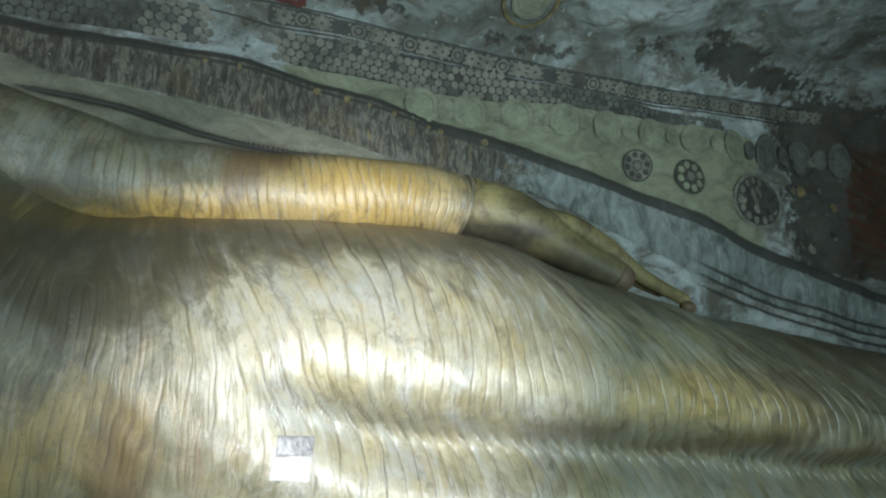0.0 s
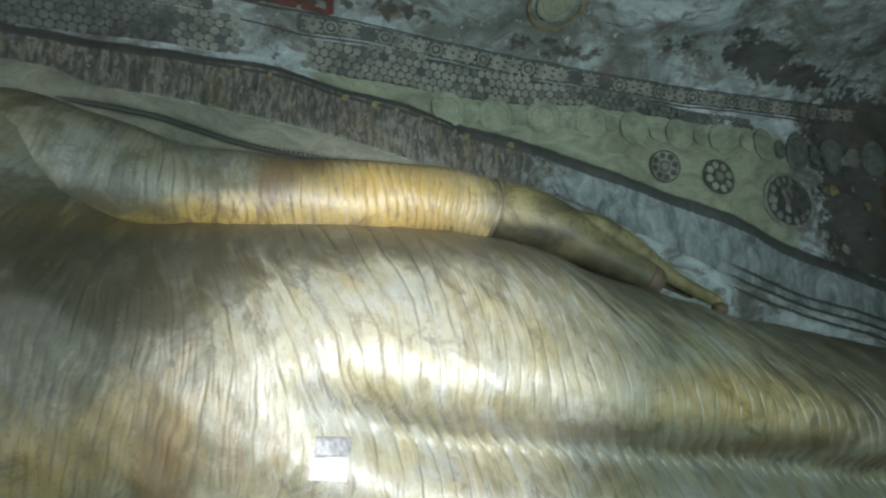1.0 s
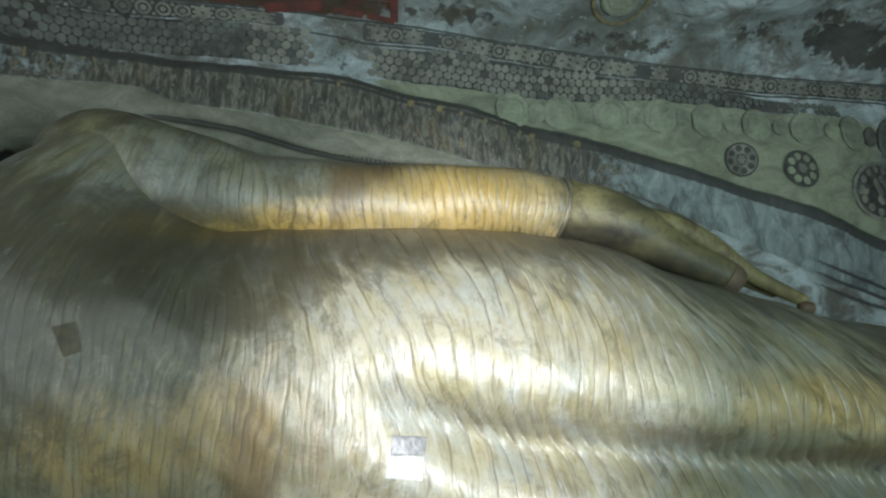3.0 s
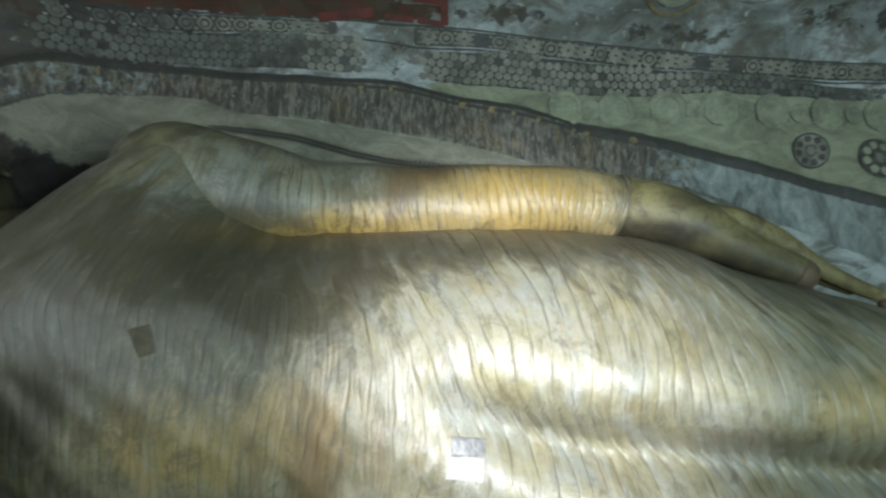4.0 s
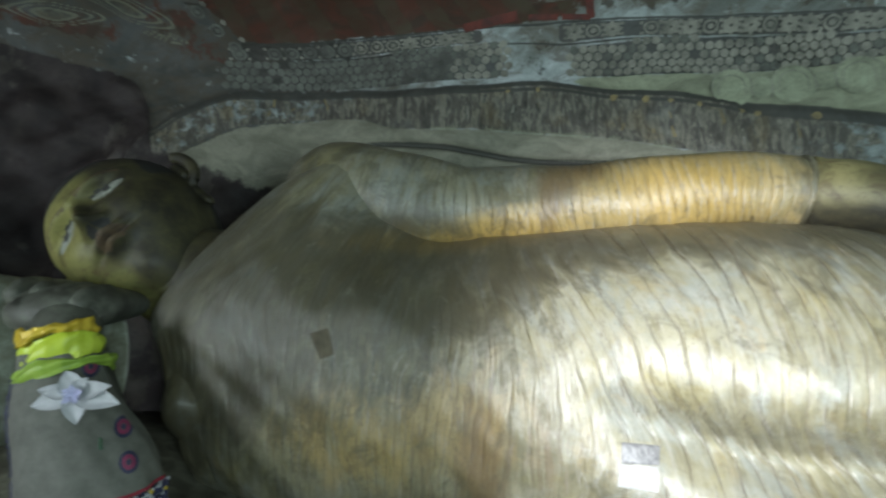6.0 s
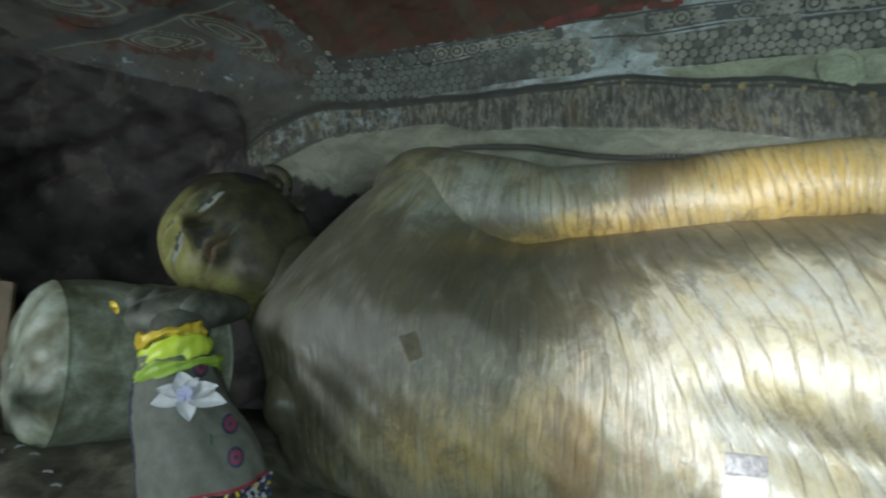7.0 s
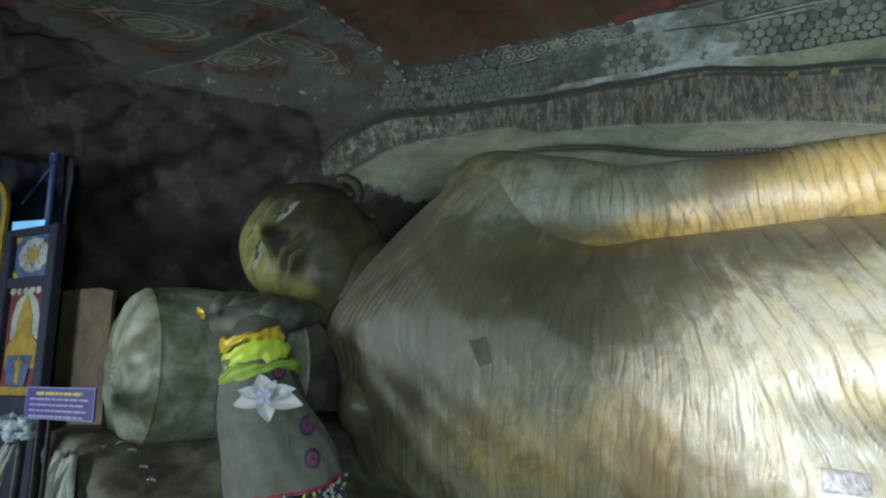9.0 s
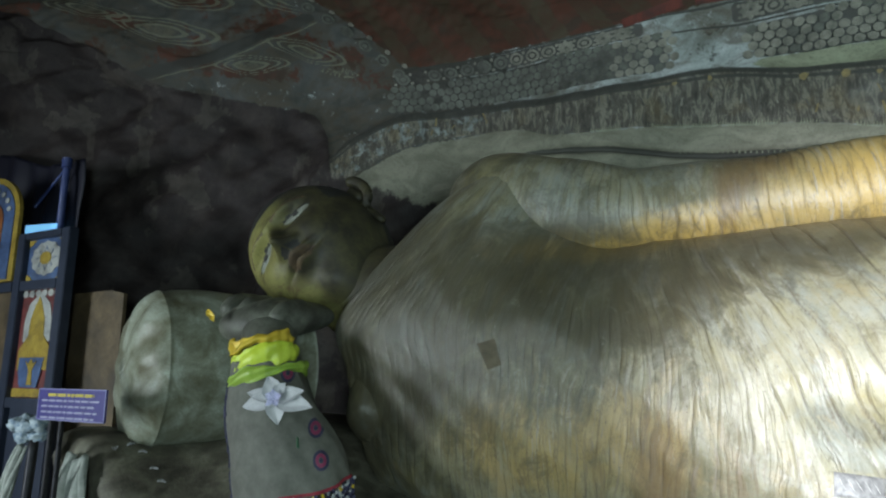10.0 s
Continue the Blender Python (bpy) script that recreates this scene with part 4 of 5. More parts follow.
def front_wall():
    """An unseen wall behind the visitor; its two openings are put where the daylight lamps stand."""
    bm = bmesh.new()
    for x0, x1, z0, z1 in ((-9.5, -6.65, -0.1, 5.4), (-6.65, -5.35, 2.6, 5.4), (-5.35, 1.5, -0.1, 5.4), (1.5, 3.0, 2.6, 5.4), (3.0, 10.5, -0.1, 5.4)):
        box(bm, (x0, -2.95, z0), (x1, -2.6, z1))
    ob = part("wall_front", bm, worn("limewashed_wall", (0.6, 0.6, 0.56), (0.5, 0.5, 0.47), (0.36, 0.36, 0.33), 3), None)
    tagged(ob, "unseen limewashed front wall with openings at the daylight lamps", "wall", kind="structure")


front_wall()


# ---------- mural motifs ----------
M_DISC = worn("grey_motif_paint", (0.34, 0.33, 0.275), (0.26, 0.25, 0.21), (0.15, 0.15, 0.125), 7, 0.7, 0.3)
# darker version of the grey, for motifs towards both ends of the wall
M_DISC_DARK = worn("dark_grey_motif_paint", (0.19, 0.20, 0.175), (0.14, 0.145, 0.125), (0.08, 0.08, 0.07), 7, 0.7, 0.3)
M_PALE = worn("pale_green_motif_paint", (0.38, 0.41, 0.29), (0.32, 0.345, 0.24), (0.20, 0.215, 0.155), 4, 0.7, 0.3)
M_INK = worn("dark_motif_paint", (0.14, 0.14, 0.12), (0.085, 0.085, 0.075), (0.035, 0.035, 0.03), 9, 0.7, 0.2)
M_REDP = worn("red_motif_paint", (0.22, 0.05, 0.035), (0.16, 0.04, 0.03), (0.09, 0.035, 0.03), 7, 0.7, 0.2)
M_OCHREP = worn("ochre_motif_paint", (0.36, 0.28, 0.12), (0.26, 0.20, 0.09), (0.14, 0.12, 0.07), 9, 0.7, 0.2)


class Motifs:
    """Flat painted shapes that follow the shell."""

    def __init__(self):
        self.v, self.f, self.mi = [], [], []

    def flush(self, name, label="", kind=""):
        """Turn what was drawn so far into one part of the wall."""
        if self.f:
            used = sorted(set(self.mi))
            mats = [(M_DISC, M_PALE, M_INK, M_REDP, M_OCHREP, M_DISC_DARK)[i] for i in used]
            tagged(mesh_ob(name, self.v, self.f, mats, [used.index(i) for i in self.mi], parent=WALL), label, kind=kind)
        self.v, self.f, self.mi = [], [], []

    def shape(self, pts, mat, lift=0.006):
        pts = np.asarray(pts, float)
        c = pts.mean(axis=0)
        q = shell_point(np.r_[pts[:, 0], c[0]], np.r_[pts[:, 1], c[1]], lift + self.base(c[0], c[1]))
        b = len(self.v)
        self.v.extend(map(tuple, q))
        n = len(pts)
        for i in range(n):
            self.f.append((b + i, b + (i + 1) % n, b + n))
            self.mi.append(mat)

    def base(self, x, v):
        return 0.035 if MAND_LOW(x) < v < MAND_TOP(x) else (0.05 if v < MAND_LOW(x) else 0.012)

    def disc(self, x, v, r, mat, lift=0.006, k=12, lobes=0, depth=0.0, squash=1.0, ragged=0.08):
        t = np.linspace(0, 2 * np.pi, k, endpoint=False) + random.random()
        rr = r * (1 + depth * np.cos(lobes * t)) * np.array([1 + random.uniform(-ragged, ragged) for _ in range(k)])
        self.shape(np.stack([x + rr * np.cos(t), v + squash * rr * np.sin(t)], 1), mat, lift)

    def arch(self, x, v, r0, r1, tall, mat, lift, k=16):
        """The upper half of a ring, with straight legs below it."""
        t = np.linspace(0, np.pi, k)
        legs = lambda r: (np.r_[x + r, x + r * np.cos(t), x - r], np.r_[v - r * tall * 0.7, v + r * tall * np.sin(t), v - r * tall * 0.7])
        inner, outer = (shell_point(*legs(r), lift + self.base(x, v)) for r in (r0, r1))
        b, n = len(self.v), k + 2
        self.v.extend(map(tuple, np.r_[inner, outer]))
        for i in range(n - 1):
            self.f.append((b + i, b + i + 1, b + n + i + 1, b + n + i))
            self.mi.append(mat)

    def ring(self, x, v, r0, r1, mat, lift=0.006, k=28, sq=1.0):
        t = np.linspace(0, 2 * np.pi, k, endpoint=False)
        inner = shell_point(x + r0 * np.cos(t), v + sq * r0 * np.sin(t), lift + self.base(x, v))
        outer = shell_point(x + r1 * np.cos(t), v + sq * r1 * np.sin(t), lift + self.base(x, v))
        b = len(self.v)
        self.v.extend(map(tuple, inner))
        self.v.extend(map(tuple, outer))
        for i in range(k):
            j = (i + 1) % k
            self.f.append((b + i, b + j, b + k + j, b + k + i))
            self.mi.append(mat)


def murals():
    m = Motifs()
    DISC, PALE, INK, RED, OCHRE = range(5)
    # lattice of discs in two fields
    pitch = 0.086
    for x0, x1, worn_out in ((0.42, 5.6, 0.02), (-2.95, -0.14, 0.02)):
        row = 0
        while row < 6:
            x = x0 + (row % 2) * pitch / 2
            while x < x1:
                v = float(HEX_LOW(x)) + 0.035 + row * pitch * 0.86
                fade = 0.25 + 0.75 * float(step(x, 5.6, 3.0)) if x > 0 else float(step(x, -3.0, -1.8)) * 0.6 + 0.4
                if v < float(HEX_TOP(x)) + 0.01 and random.random() > worn_out + 0.25 * (1 - fade):
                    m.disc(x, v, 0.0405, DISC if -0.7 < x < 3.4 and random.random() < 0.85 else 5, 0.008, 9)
                x += pitch
            row += 1
    m.flush("lattice_discs", "grey discs of a painted lattice", "stuff")
    # border of rosettes and ringed discs
    x, i = -2.8, 0
    while x < 7.2:
        if not -0.42 < x < 0.32 and random.random() > 0.06 + (0.5 if 3.2 < x < 3.9 else 0):
            v = float(FLOWER(x))
            if i % 3 == 2 or x < -1.2:
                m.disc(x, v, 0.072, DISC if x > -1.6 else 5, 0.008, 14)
                m.ring(x, v, 0.028, 0.048, INK, 0.012, 14)
            else:
                m.disc(x, v, 0.080, DISC, 0.008, 32, 8, 0.16, ragged=0.04)
                m.disc(x, v, 0.016, INK, 0.012, 8)
            for dx in (-0.086, 0.086):
                for dv in (-0.055, 0.055):
                    m.disc(x + dx, v + dv, 0.018, DISC, 0.008, 6)
            m.flush("rosette")
        x += 0.172
        i += 1
    # rosettes along the other edge of the red field
    for q in np.arange(3.6, 5.2, 0.17):
        x = -2.78 - 0.70 * (q - 3.53)
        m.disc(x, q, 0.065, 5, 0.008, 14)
        m.ring(x, q, 0.024, 0.044, INK, 0.012, 12)
        m.disc(x + 0.09, q + 0.09, 0.03, DISC, 0.008, 8)
        m.flush("rosette")
    # scalloped hem of fans under the lattice
    x, i = 0.8, 0
    while x < 7.7:
        dark = float(step(x, 5.0, 6.6))
        big = i % 2 == 0
        r = 0.19 if big else 0.10
        v = float(HEX_LOW(x)) - (0.15 if big else 0.16) - 0.02 * (x > 3)
        if v - 0.1 > float(MAND_TOP(x)):
            tall = 1.0 + 0.35 * dark
            m.disc(x, v, r, PALE if dark < 0.6 else 5, 0.010 + 0.003 * (i % 2), 26, squash=tall, ragged=0.02)
            for q in (0.96, 0.66) if big else (0.95,):
                m.arch(x, v, r * (q - 0.045), r * q, tall, DISC if dark < 0.6 else INK, 0.017)
            m.flush("scallop")
        x += 0.26 if x < 3.6 else 0.30
        i += 1
    # medallions
    for x, v, r, kind in ((4.35, 2.40, 0.185, 0), (5.02, 2.31, 0.21, 1), (6.12, 2.12, 0.42, 2)):
        m.disc(x, v, r, INK if kind else DISC, 0.010, 40, 12, 0.05, 0.75 if kind == 2 else 1.0, ragged=0.02)
        if kind == 2:
            m.ring(x, v, r * 0.98, r * 1.10, DISC, 0.014, sq=0.75)
            for k in range(14):
                a = k / 14 * 6.283
                m.disc(x + 0.8 * r * math.cos(a), v + 0.6 * r * math.sin(a), r * 0.11, DISC, 0.016, 9)
            for k in range(9):
                m.disc(x + random.uniform(-0.4, 0.4) * r, v + random.uniform(-0.35, 0.35) * r, r * 0.13, DISC, 0.016, 8, ragged=0.3)
        else:
            m.ring(x, v, r * 0.93, r * 1.03, INK, 0.014)
            for k in range(8):
                a = k / 8 * 6.283 + 0.2
                m.disc(x + 0.68 * r * math.cos(a), v + 0.68 * r * math.sin(a), r * (0.21 if kind else 0.2), PALE if kind else INK, 0.016, 12)
            m.disc(x, v, r * 0.36, INK, 0.018, 14)
            m.disc(x, v, r * 0.24, DISC, 0.021, 18, 6, 0.25)
        m.flush("medallion", "dark painted medallion with a ring of petals")
    # large ringed rosette on the ceiling
    m.disc(2.78, 4.10, 0.21, PALE, 0.010, 30, ragged=0.03)
    for r in (0.08, 0.15, 0.205):
        m.ring(2.78, 4.10, r - 0.012, r, DISC, 0.016)
    m.ring(2.78, 4.10, 0.27, 0.30, OCHRE, 0.012)
    m.flush("ceiling_rosette", "large pale ringed rosette")
    # red angular strokes at the end of the red field
    for x0, v0, x1, v1, w in ((0.62, 3.62, 0.60, 3.86, 0.035), (0.36, 3.66, 0.62, 3.63, 0.028), (0.30, 3.86, 0.58, 3.84, 0.03), (0.05, 3.70, 0.32, 3.66, 0.03), (-0.55, 3.68, -0.05, 3.74, 0.05)):
        dx, dv = x1 - x0, v1 - v0
        ln = math.hypot(dx, dv)
        px, pv = -dv / ln * w, dx / ln * w
        m.shape([(x0 + px, v0 + pv), (x0 - px, v0 - pv), (x1 - px, v1 - pv), (x1 + px, v1 + pv)], RED, 0.012)
        m.flush("red_stroke")
    # small teeth along the hem of the halo band
    for i in range(150):
        x = -1.1 + i * 0.0205
        v = float(MAND_LOW(x))
        h = 0.028 + 0.016 * random.random()
        m.shape([(x - 0.007, v - 0.01), (x + 0.007, v - 0.01), (x + 0.004, v + h)], PALE, 0.008)
        if i % 2 and x > -0.2:
            m.shape([(x - 0.006, v - 0.26), (x + 0.006, v - 0.26), (x, v - 0.235)], PALE, 0.01)
    m.flush("hem_teeth", "row of small pale teeth", "stuff")
    # upright figures and leaf strokes, hardly readable, inside the halo band
    x = -2.9
    while x < 2.7:
        lo, hi = float(MAND_LOW(x)), float(MAND_TOP(x))
        h = hi - lo
        for _ in range(2):
            dx, y0 = random.uniform(-0.05, 0.05), random.uniform(0.15, 0.6)
            w, ht = random.uniform(0.006, 0.014), random.uniform(0.1, 0.3) * h
            lean = random.uniform(-0.03, 0.03)
            m.shape([(x + dx - w, lo + y0 * h), (x + dx + w, lo + y0 * h), (x + dx + lean + w * 0.6, lo + y0 * h + ht), (x + dx + lean - w * 0.6, lo + y0 * h + ht)],
                    random.choice([DISC, INK, INK, OCHRE]), 0.008)
        if random.random() < 0.5 and x > -0.3:
            m.disc(x, lo + 0.83 * h, random.uniform(0.02, 0.04), OCHRE, 0.008, 8, ragged=0.35)
        x += random.uniform(0.10, 0.30)
    # paint stumps on the far panel
    for i in range(14):
        m.disc(random.uniform(6.7, 7.5), random.uniform(1.5, 2.9), random.uniform(0.03, 0.1), random.choice([DISC, INK, INK, OCHRE]), 0.012, 9, ragged=0.35)
    m.flush("paint_traces", "worn traces of painted figures", "stuff")


murals()


# ---------- things on and by the statue ----------
from mathutils.bvhtree import BVHTree


def tree_of(ob):
    me = ob.data
    return BVHTree.FromPolygons([v.co for v in me.vertices], [tuple(p.vertices) for p in me.polygons])


STATUE_TREE = tree_of(STATUE)


CAM_EYE = Vector((0.04, -0.04, 1.575))


def onto(tree, x, y, z):
    """The place on a surface where the camera's line of sight past (x, y, z) meets it."""
    way = (Vector((x, y, z)) - CAM_EYE).normalized()
    hit, nrm, _, _ = tree.ray_cast(CAM_EYE, way)
    return (hit, way) if hit else (Vector((x, y, z)), way)


def pressed(tree, outline, n=12, k=12, lift=0.008, y=3.1):
    """A bmesh of a four-cornered patch (x, z corners in turn) laid on a surface."""
    (ax, az), (bx, bz), (cx, cz), (dx, dz) = outline
    bm = bmesh.new()
    rows = []
    for i in range(n + 1):
        row = []
        for j in range(k + 1):
            s, t = i / n, j / k
            x = (1 - t) * ((1 - s) * ax + s * bx) + t * ((1 - s) * dx + s * cx)
            z = (1 - t) * ((1 - s) * az + s * bz) + t * ((1 - s) * dz + s * cz)
            hit, way = onto(tree, x, y, z)
            edge = i in (0, n) or j in (0, k)
            row.append(bm.verts.new(hit - way * (0.001 if edge else lift)))
        rows.append(row)
    for i in range(n):
        for j in range(k):
            bm.faces.new((rows[i][j], rows[i + 1][j], rows[i + 1][j + 1], rows[i][j + 1]))
    for f in bm.faces:
        f.smooth = True
    return bm


def plain_material(name, a, b, rough=0.5, metal=0.0, scale=20, bump=0.2):
    n = Nodes(name, rough, metal)
    n.colour(n.ramp(n.noise(scale, 5, 0.65), [(0.35, a), (0.65, b)])).bump(n.noise(scale * 3, 4), bump, 0.006)
    return n.m


M_TAGDARK = plain_material("scratched_grey_plate", (0.10, 0.10, 0.10), (0.24, 0.24, 0.235), 0.5, 0.0, 40)
# this white holds the glare on the label's lower half
M_TAGWHITE = plain_material("glare_white_paper", (0.30, 0.30, 0.285), (0.42, 0.42, 0.40), 0.4)
M_PATCH = plain_material("bare_brown_plaster", (0.06, 0.05, 0.03), (0.11, 0.092, 0.056), 0.7, 0, 14, 0.5)


def stickers():
    tag = new("paper_label", None)
    part("dark_half", pressed(STATUE_TREE, [(0.41, 1.075), (0.595, 1.06), (0.583, 0.965), (0.40, 0.97)]), M_TAGDARK, tag, "scratched grey upper half")
    part("white_half", pressed(STATUE_TREE, [(0.395, 0.968), (0.58, 0.96), (0.57, 0.835), (0.375, 0.86)]), M_TAGWHITE, tag, "white lower half with its glare in the colour")
    for i in range(5):
        x = 0.42 + i * 0.03
        part("scratch", pressed(STATUE_TREE, [(x, 1.06), (x + 0.006, 1.06), (x + 0.036, 0.985), (x + 0.030, 0.985)], 2, 4, 0.012), M_TAGWHITE, tag)
    tagged(tag, "small two-tone label stuck on the statue's flank", "label")
    p = part("plaster_patch", pressed(STATUE_TREE, [(-1.37, 1.66), (-1.25, 1.69), (-1.21, 1.53), (-1.30, 1.50)], lift=0.004, y=3.36), M_PATCH, None)
    tagged(p, "square test patch of bare brown plaster on the robe", "patch")


stickers()

# sleeve cloth over the forearm
M_CLOTH = plain_material("greyish_white_cloth", (0.115, 0.117, 0.100), (0.165, 0.167, 0.145), 0.8, 0, 12, 0.3)
M_MAGENTA = plain_material("magenta_thread", (0.30, 0.05, 0.12), (0.20, 0.03, 0.08), 0.7)
M_NAVY = plain_material("navy_thread", (0.03, 0.03, 0.07), (0.05, 0.05, 0.10), 0.7)
M_REDCORD = plain_material("red_braid", (0.35, 0.03, 0.05), (0.22, 0.02, 0.04), 0.7)
M_GREEN = plain_material("green_thread", (0.03, 0.09, 0.05), (0.05, 0.12, 0.06), 0.7)
M_GOLD = plain_material("golden_satin", (0.55, 0.38, 0.03), (0.70, 0.52, 0.06), 0.35, 0.1, 10, 0.5)
M_LIME = plain_material("lime_satin", (0.50, 0.62, 0.04), (0.60, 0.72, 0.08), 0.4, 0.0, 10, 0.5)
M_OLIVE = plain_material("green_satin", (0.22, 0.36, 0.04), (0.34, 0.48, 0.08), 0.4, 0.0, 10, 0.5)
M_PETAL = plain_material("white_fabric_petal", (0.42, 0.43, 0.45), (0.50, 0.51, 0.53), 0.6, 0, 14, 0.2)
M_LILAC = plain_material("pale_lilac_petal", (0.42, 0.42, 0.62), (0.52, 0.52, 0.70), 0.6)


def sleeve():
    root = new("arm_cloth", None)
    n, k = 70, 90
    s = np.linspace(0, 1, n)
    cx = spline([0, 0.3, 0.65, 1.0], [-2.655, -2.60, -2.455, -2.355])(s)
    cy = spline([0, 1.0], [2.88, 2.86])(s)
    cz = spline([0, 1.0], [1.56, 0.80])(s)
    r = spline([0, 0.25, 0.6, 0.85, 1.0], [0.205, 0.25, 0.315, 0.345, 0.345])(s)
    th = np.linspace(0, 2 * np.pi, k, endpoint=False)
    hem = 0.10 * np.cos(th) - 0.03 + 0.02 * np.sin(3 * th)
    S, T = s[:, None], th[None, :]
    fold = 1 + 0.02 * np.sin(7 * T + 4 * S) * S + 0.012 * np.sin(13 * T - 9 * S)
    X = cx[:, None] + r[:, None] * np.cos(T) * fold
    Y = cy[:, None] + 0.85 * r[:, None] * np.sin(T) * fold
    Z = cz[:, None] + S * hem[None, :]
    p = np.stack([X, Y, Z], 2)
    v, f = p.reshape(-1, 3), grid_faces(n, k)
    cloth = mesh_ob("cloth", v, f, [M_CLOTH], parent=root)
    tree = tree_of(cloth)
    m = cloth.modifiers.new("thickness", "SOLIDIFY")
    m.thickness, m.offset = 0.006, -1
    hem_p = p[-1]
    bm = bmesh.new()
    for row, (dz, dr) in enumerate(((0.0, 1.012), (0.011, 1.02), (0.022, 1.012))):
        for q in hem_p:
            bm.verts.new((cx[-1] + (q[0] - cx[-1]) * dr, cy[-1] + (q[1] - cy[-1]) * dr, q[2] + dz))
    bm.verts.ensure_lookup_table()
    for a in range(2):
        for j in range(k):
            bm.faces.new((bm.verts[a * k + j], bm.verts[a * k + (j + 1) % k], bm.verts[(a + 1) * k + (j + 1) % k], bm.verts[(a + 1) * k + j]))
    part("braid", bm, M_REDCORD, root, "dark red braid along the hem")
    # beaded fringe
    rnd = random.Random(4)
    for name, mat, count in (("dark_fringe", M_NAVY, 320), ("white_fringe", M_PETAL, 170), ("gold_fringe", M_GOLD, 50)):
        bm = bmesh.new()
        for _ in range(count):
            q = hem_p[rnd.randrange(k)]
            w, h = rnd.uniform(0.004, 0.008), rnd.uniform(0.012, 0.035)
            out = 1.0 + rnd.uniform(0.0, 0.05)
            c = Vector((cx[-1] + (q[0] - cx[-1]) * out + rnd.uniform(-0.015, 0.015), cy[-1] + (q[1] - cy[-1]) * out, q[2] - rnd.uniform(0.0, 0.11)))
            g = bmesh.ops.create_cube(bm, size=1.0)["verts"]
            rot = Euler((rnd.uniform(-0.6, 0.6), rnd.uniform(-0.6, 0.6), rnd.uniform(0, 3))).to_matrix()
            for vv in g:
                vv.co = c + rot @ Vector((vv.co.x * w * 2, vv.co.y * w * 2, vv.co.z * h))
        tagged(part(name, bm, mat, root), kind="stuff")
    # side seam with beads
    bm = bmesh.new()
    for i in range(150):
        t = 0.15 + 0.84 * i / 150
        j = int(rnd.uniform(0.575, 0.625) * k)
        q = p[int(t * (n - 1)), j]
        g = bmesh.ops.create_icosphere(bm, subdivisions=1, radius=rnd.uniform(0.006, 0.014))["verts"]
        for vv in g:
            vv.co += Vector((q[0] - 0.008, q[1] - 0.004, q[2] + rnd.uniform(-0.01, 0.01)))
    tagged(part("seam_beads", bm, M_NAVY, root), kind="stuff")

    def ring_on(x, z, r0, r1, mat, name, lift):
        bm = bmesh.new()
        a = []
        for i in range(24):
            t = i / 24 * 6.2832
            pair = []
            for rr in (r0, r1):
                h, way = onto(tree, x + rr * math.cos(t), 2.5, z + rr * math.sin(t))
                pair.append(bm.verts.new(h - way * lift))
            a.append(pair)
        for i in range(24):
            j = (i + 1) % 24
            bm.faces.new((a[i][0], a[j][0], a[j][1], a[i][1]))
        return part(name, bm, mat, root)

    for x, z in ((-1.93, 1.22), (-1.89, 1.06), (-2.13, 1.50)):
        ring_on(x, z, 0.036, 0.052, M_NAVY, "embroidered_ring", 0.014)
        ring_on(x, z, 0.016, 0.035, M_MAGENTA, "embroidered_ring", 0.014)
        ring_on(x, z, 0.001, 0.013, M_NAVY, "embroidered_dot", 0.015)
    for x, z in ((-2.05, 1.14), (-2.17, 1.29)):
        part("embroidered_leaf", pressed(tree, [(x - 0.01, z + 0.035), (x + 0.012, z + 0.03), (x + 0.022, z - 0.035), (x - 0.008, z - 0.03)], 3, 6, 0.014, 2.5), M_GREEN, root)
    bm = bmesh.new()
    for i in range(120):
        x, z = -2.42 + rnd.gauss(0, 0.04), 1.25 + rnd.gauss(0, 0.12)
        h, way = onto(tree, x, 2.5, z)
        if h.y > 2.51:
            g = bmesh.ops.create_icosphere(bm, subdivisions=1, radius=rnd.uniform(0.002, 0.005))["verts"]
            for vv in g:
                vv.co += h
    tagged(part("sequins", bm, M_GOLD, root), kind="stuff")
    tagged(root, "greyish-white embroidered cloth wrapped round the statue's forearm", "cloth")
    return tree


SLEEVE_TREE = sleeve()


def wrist_cloth():
    root = new("wrist_cloth", None)
    for name, zc, h, r, mat, seed, tilt in (("gold_ruffle", 1.668, 0.040, 0.188, M_GOLD, 1, 0.10), ("lime_fold", 1.565, 0.072, 0.195, M_LIME, 2, 0.12), ("green_fold", 1.470, 0.036, 0.240, M_OLIVE, 3, 0.14)):
        n, k = 22, 80
        a = np.linspace(0, np.pi, n)[:, None]
        t = np.linspace(0, 2 * np.pi, k, endpoint=False)[None, :]
        frill = 0.75 if seed == 1 else 0.4
        rr = r + 0.018 * np.sin(a) + 0.008 * np.sin(4 * t + 3 * a + seed) + frill * (0.012 * np.sin(9 * t + seed) * np.cos(a) + 0.008 * np.sin(17 * t + 2 * seed))
        wave = frill * (0.012 * np.sin(5 * t + seed) + 0.008 * np.sin(11 * t)) + 0.014 * np.sin(3 * t + 2 * seed) * np.cos(a)
        X = -2.685 + rr * np.cos(t) + 0.035 * (1.675 - zc) / 0.1
        Y = 2.88 + 0.88 * rr * np.sin(t)
        Z = zc + h * np.cos(a) + wave + tilt * np.cos(t) * 0.4 + 0.0 * a
        mesh_ob(name, np.stack([X, Y, Z], 2).reshape(-1, 3), grid_faces(n, k), [mat], parent=root)
    tagged(root, "shiny gold and lime satin bands tied round the wrist", "cloth band")


wrist_cloth()


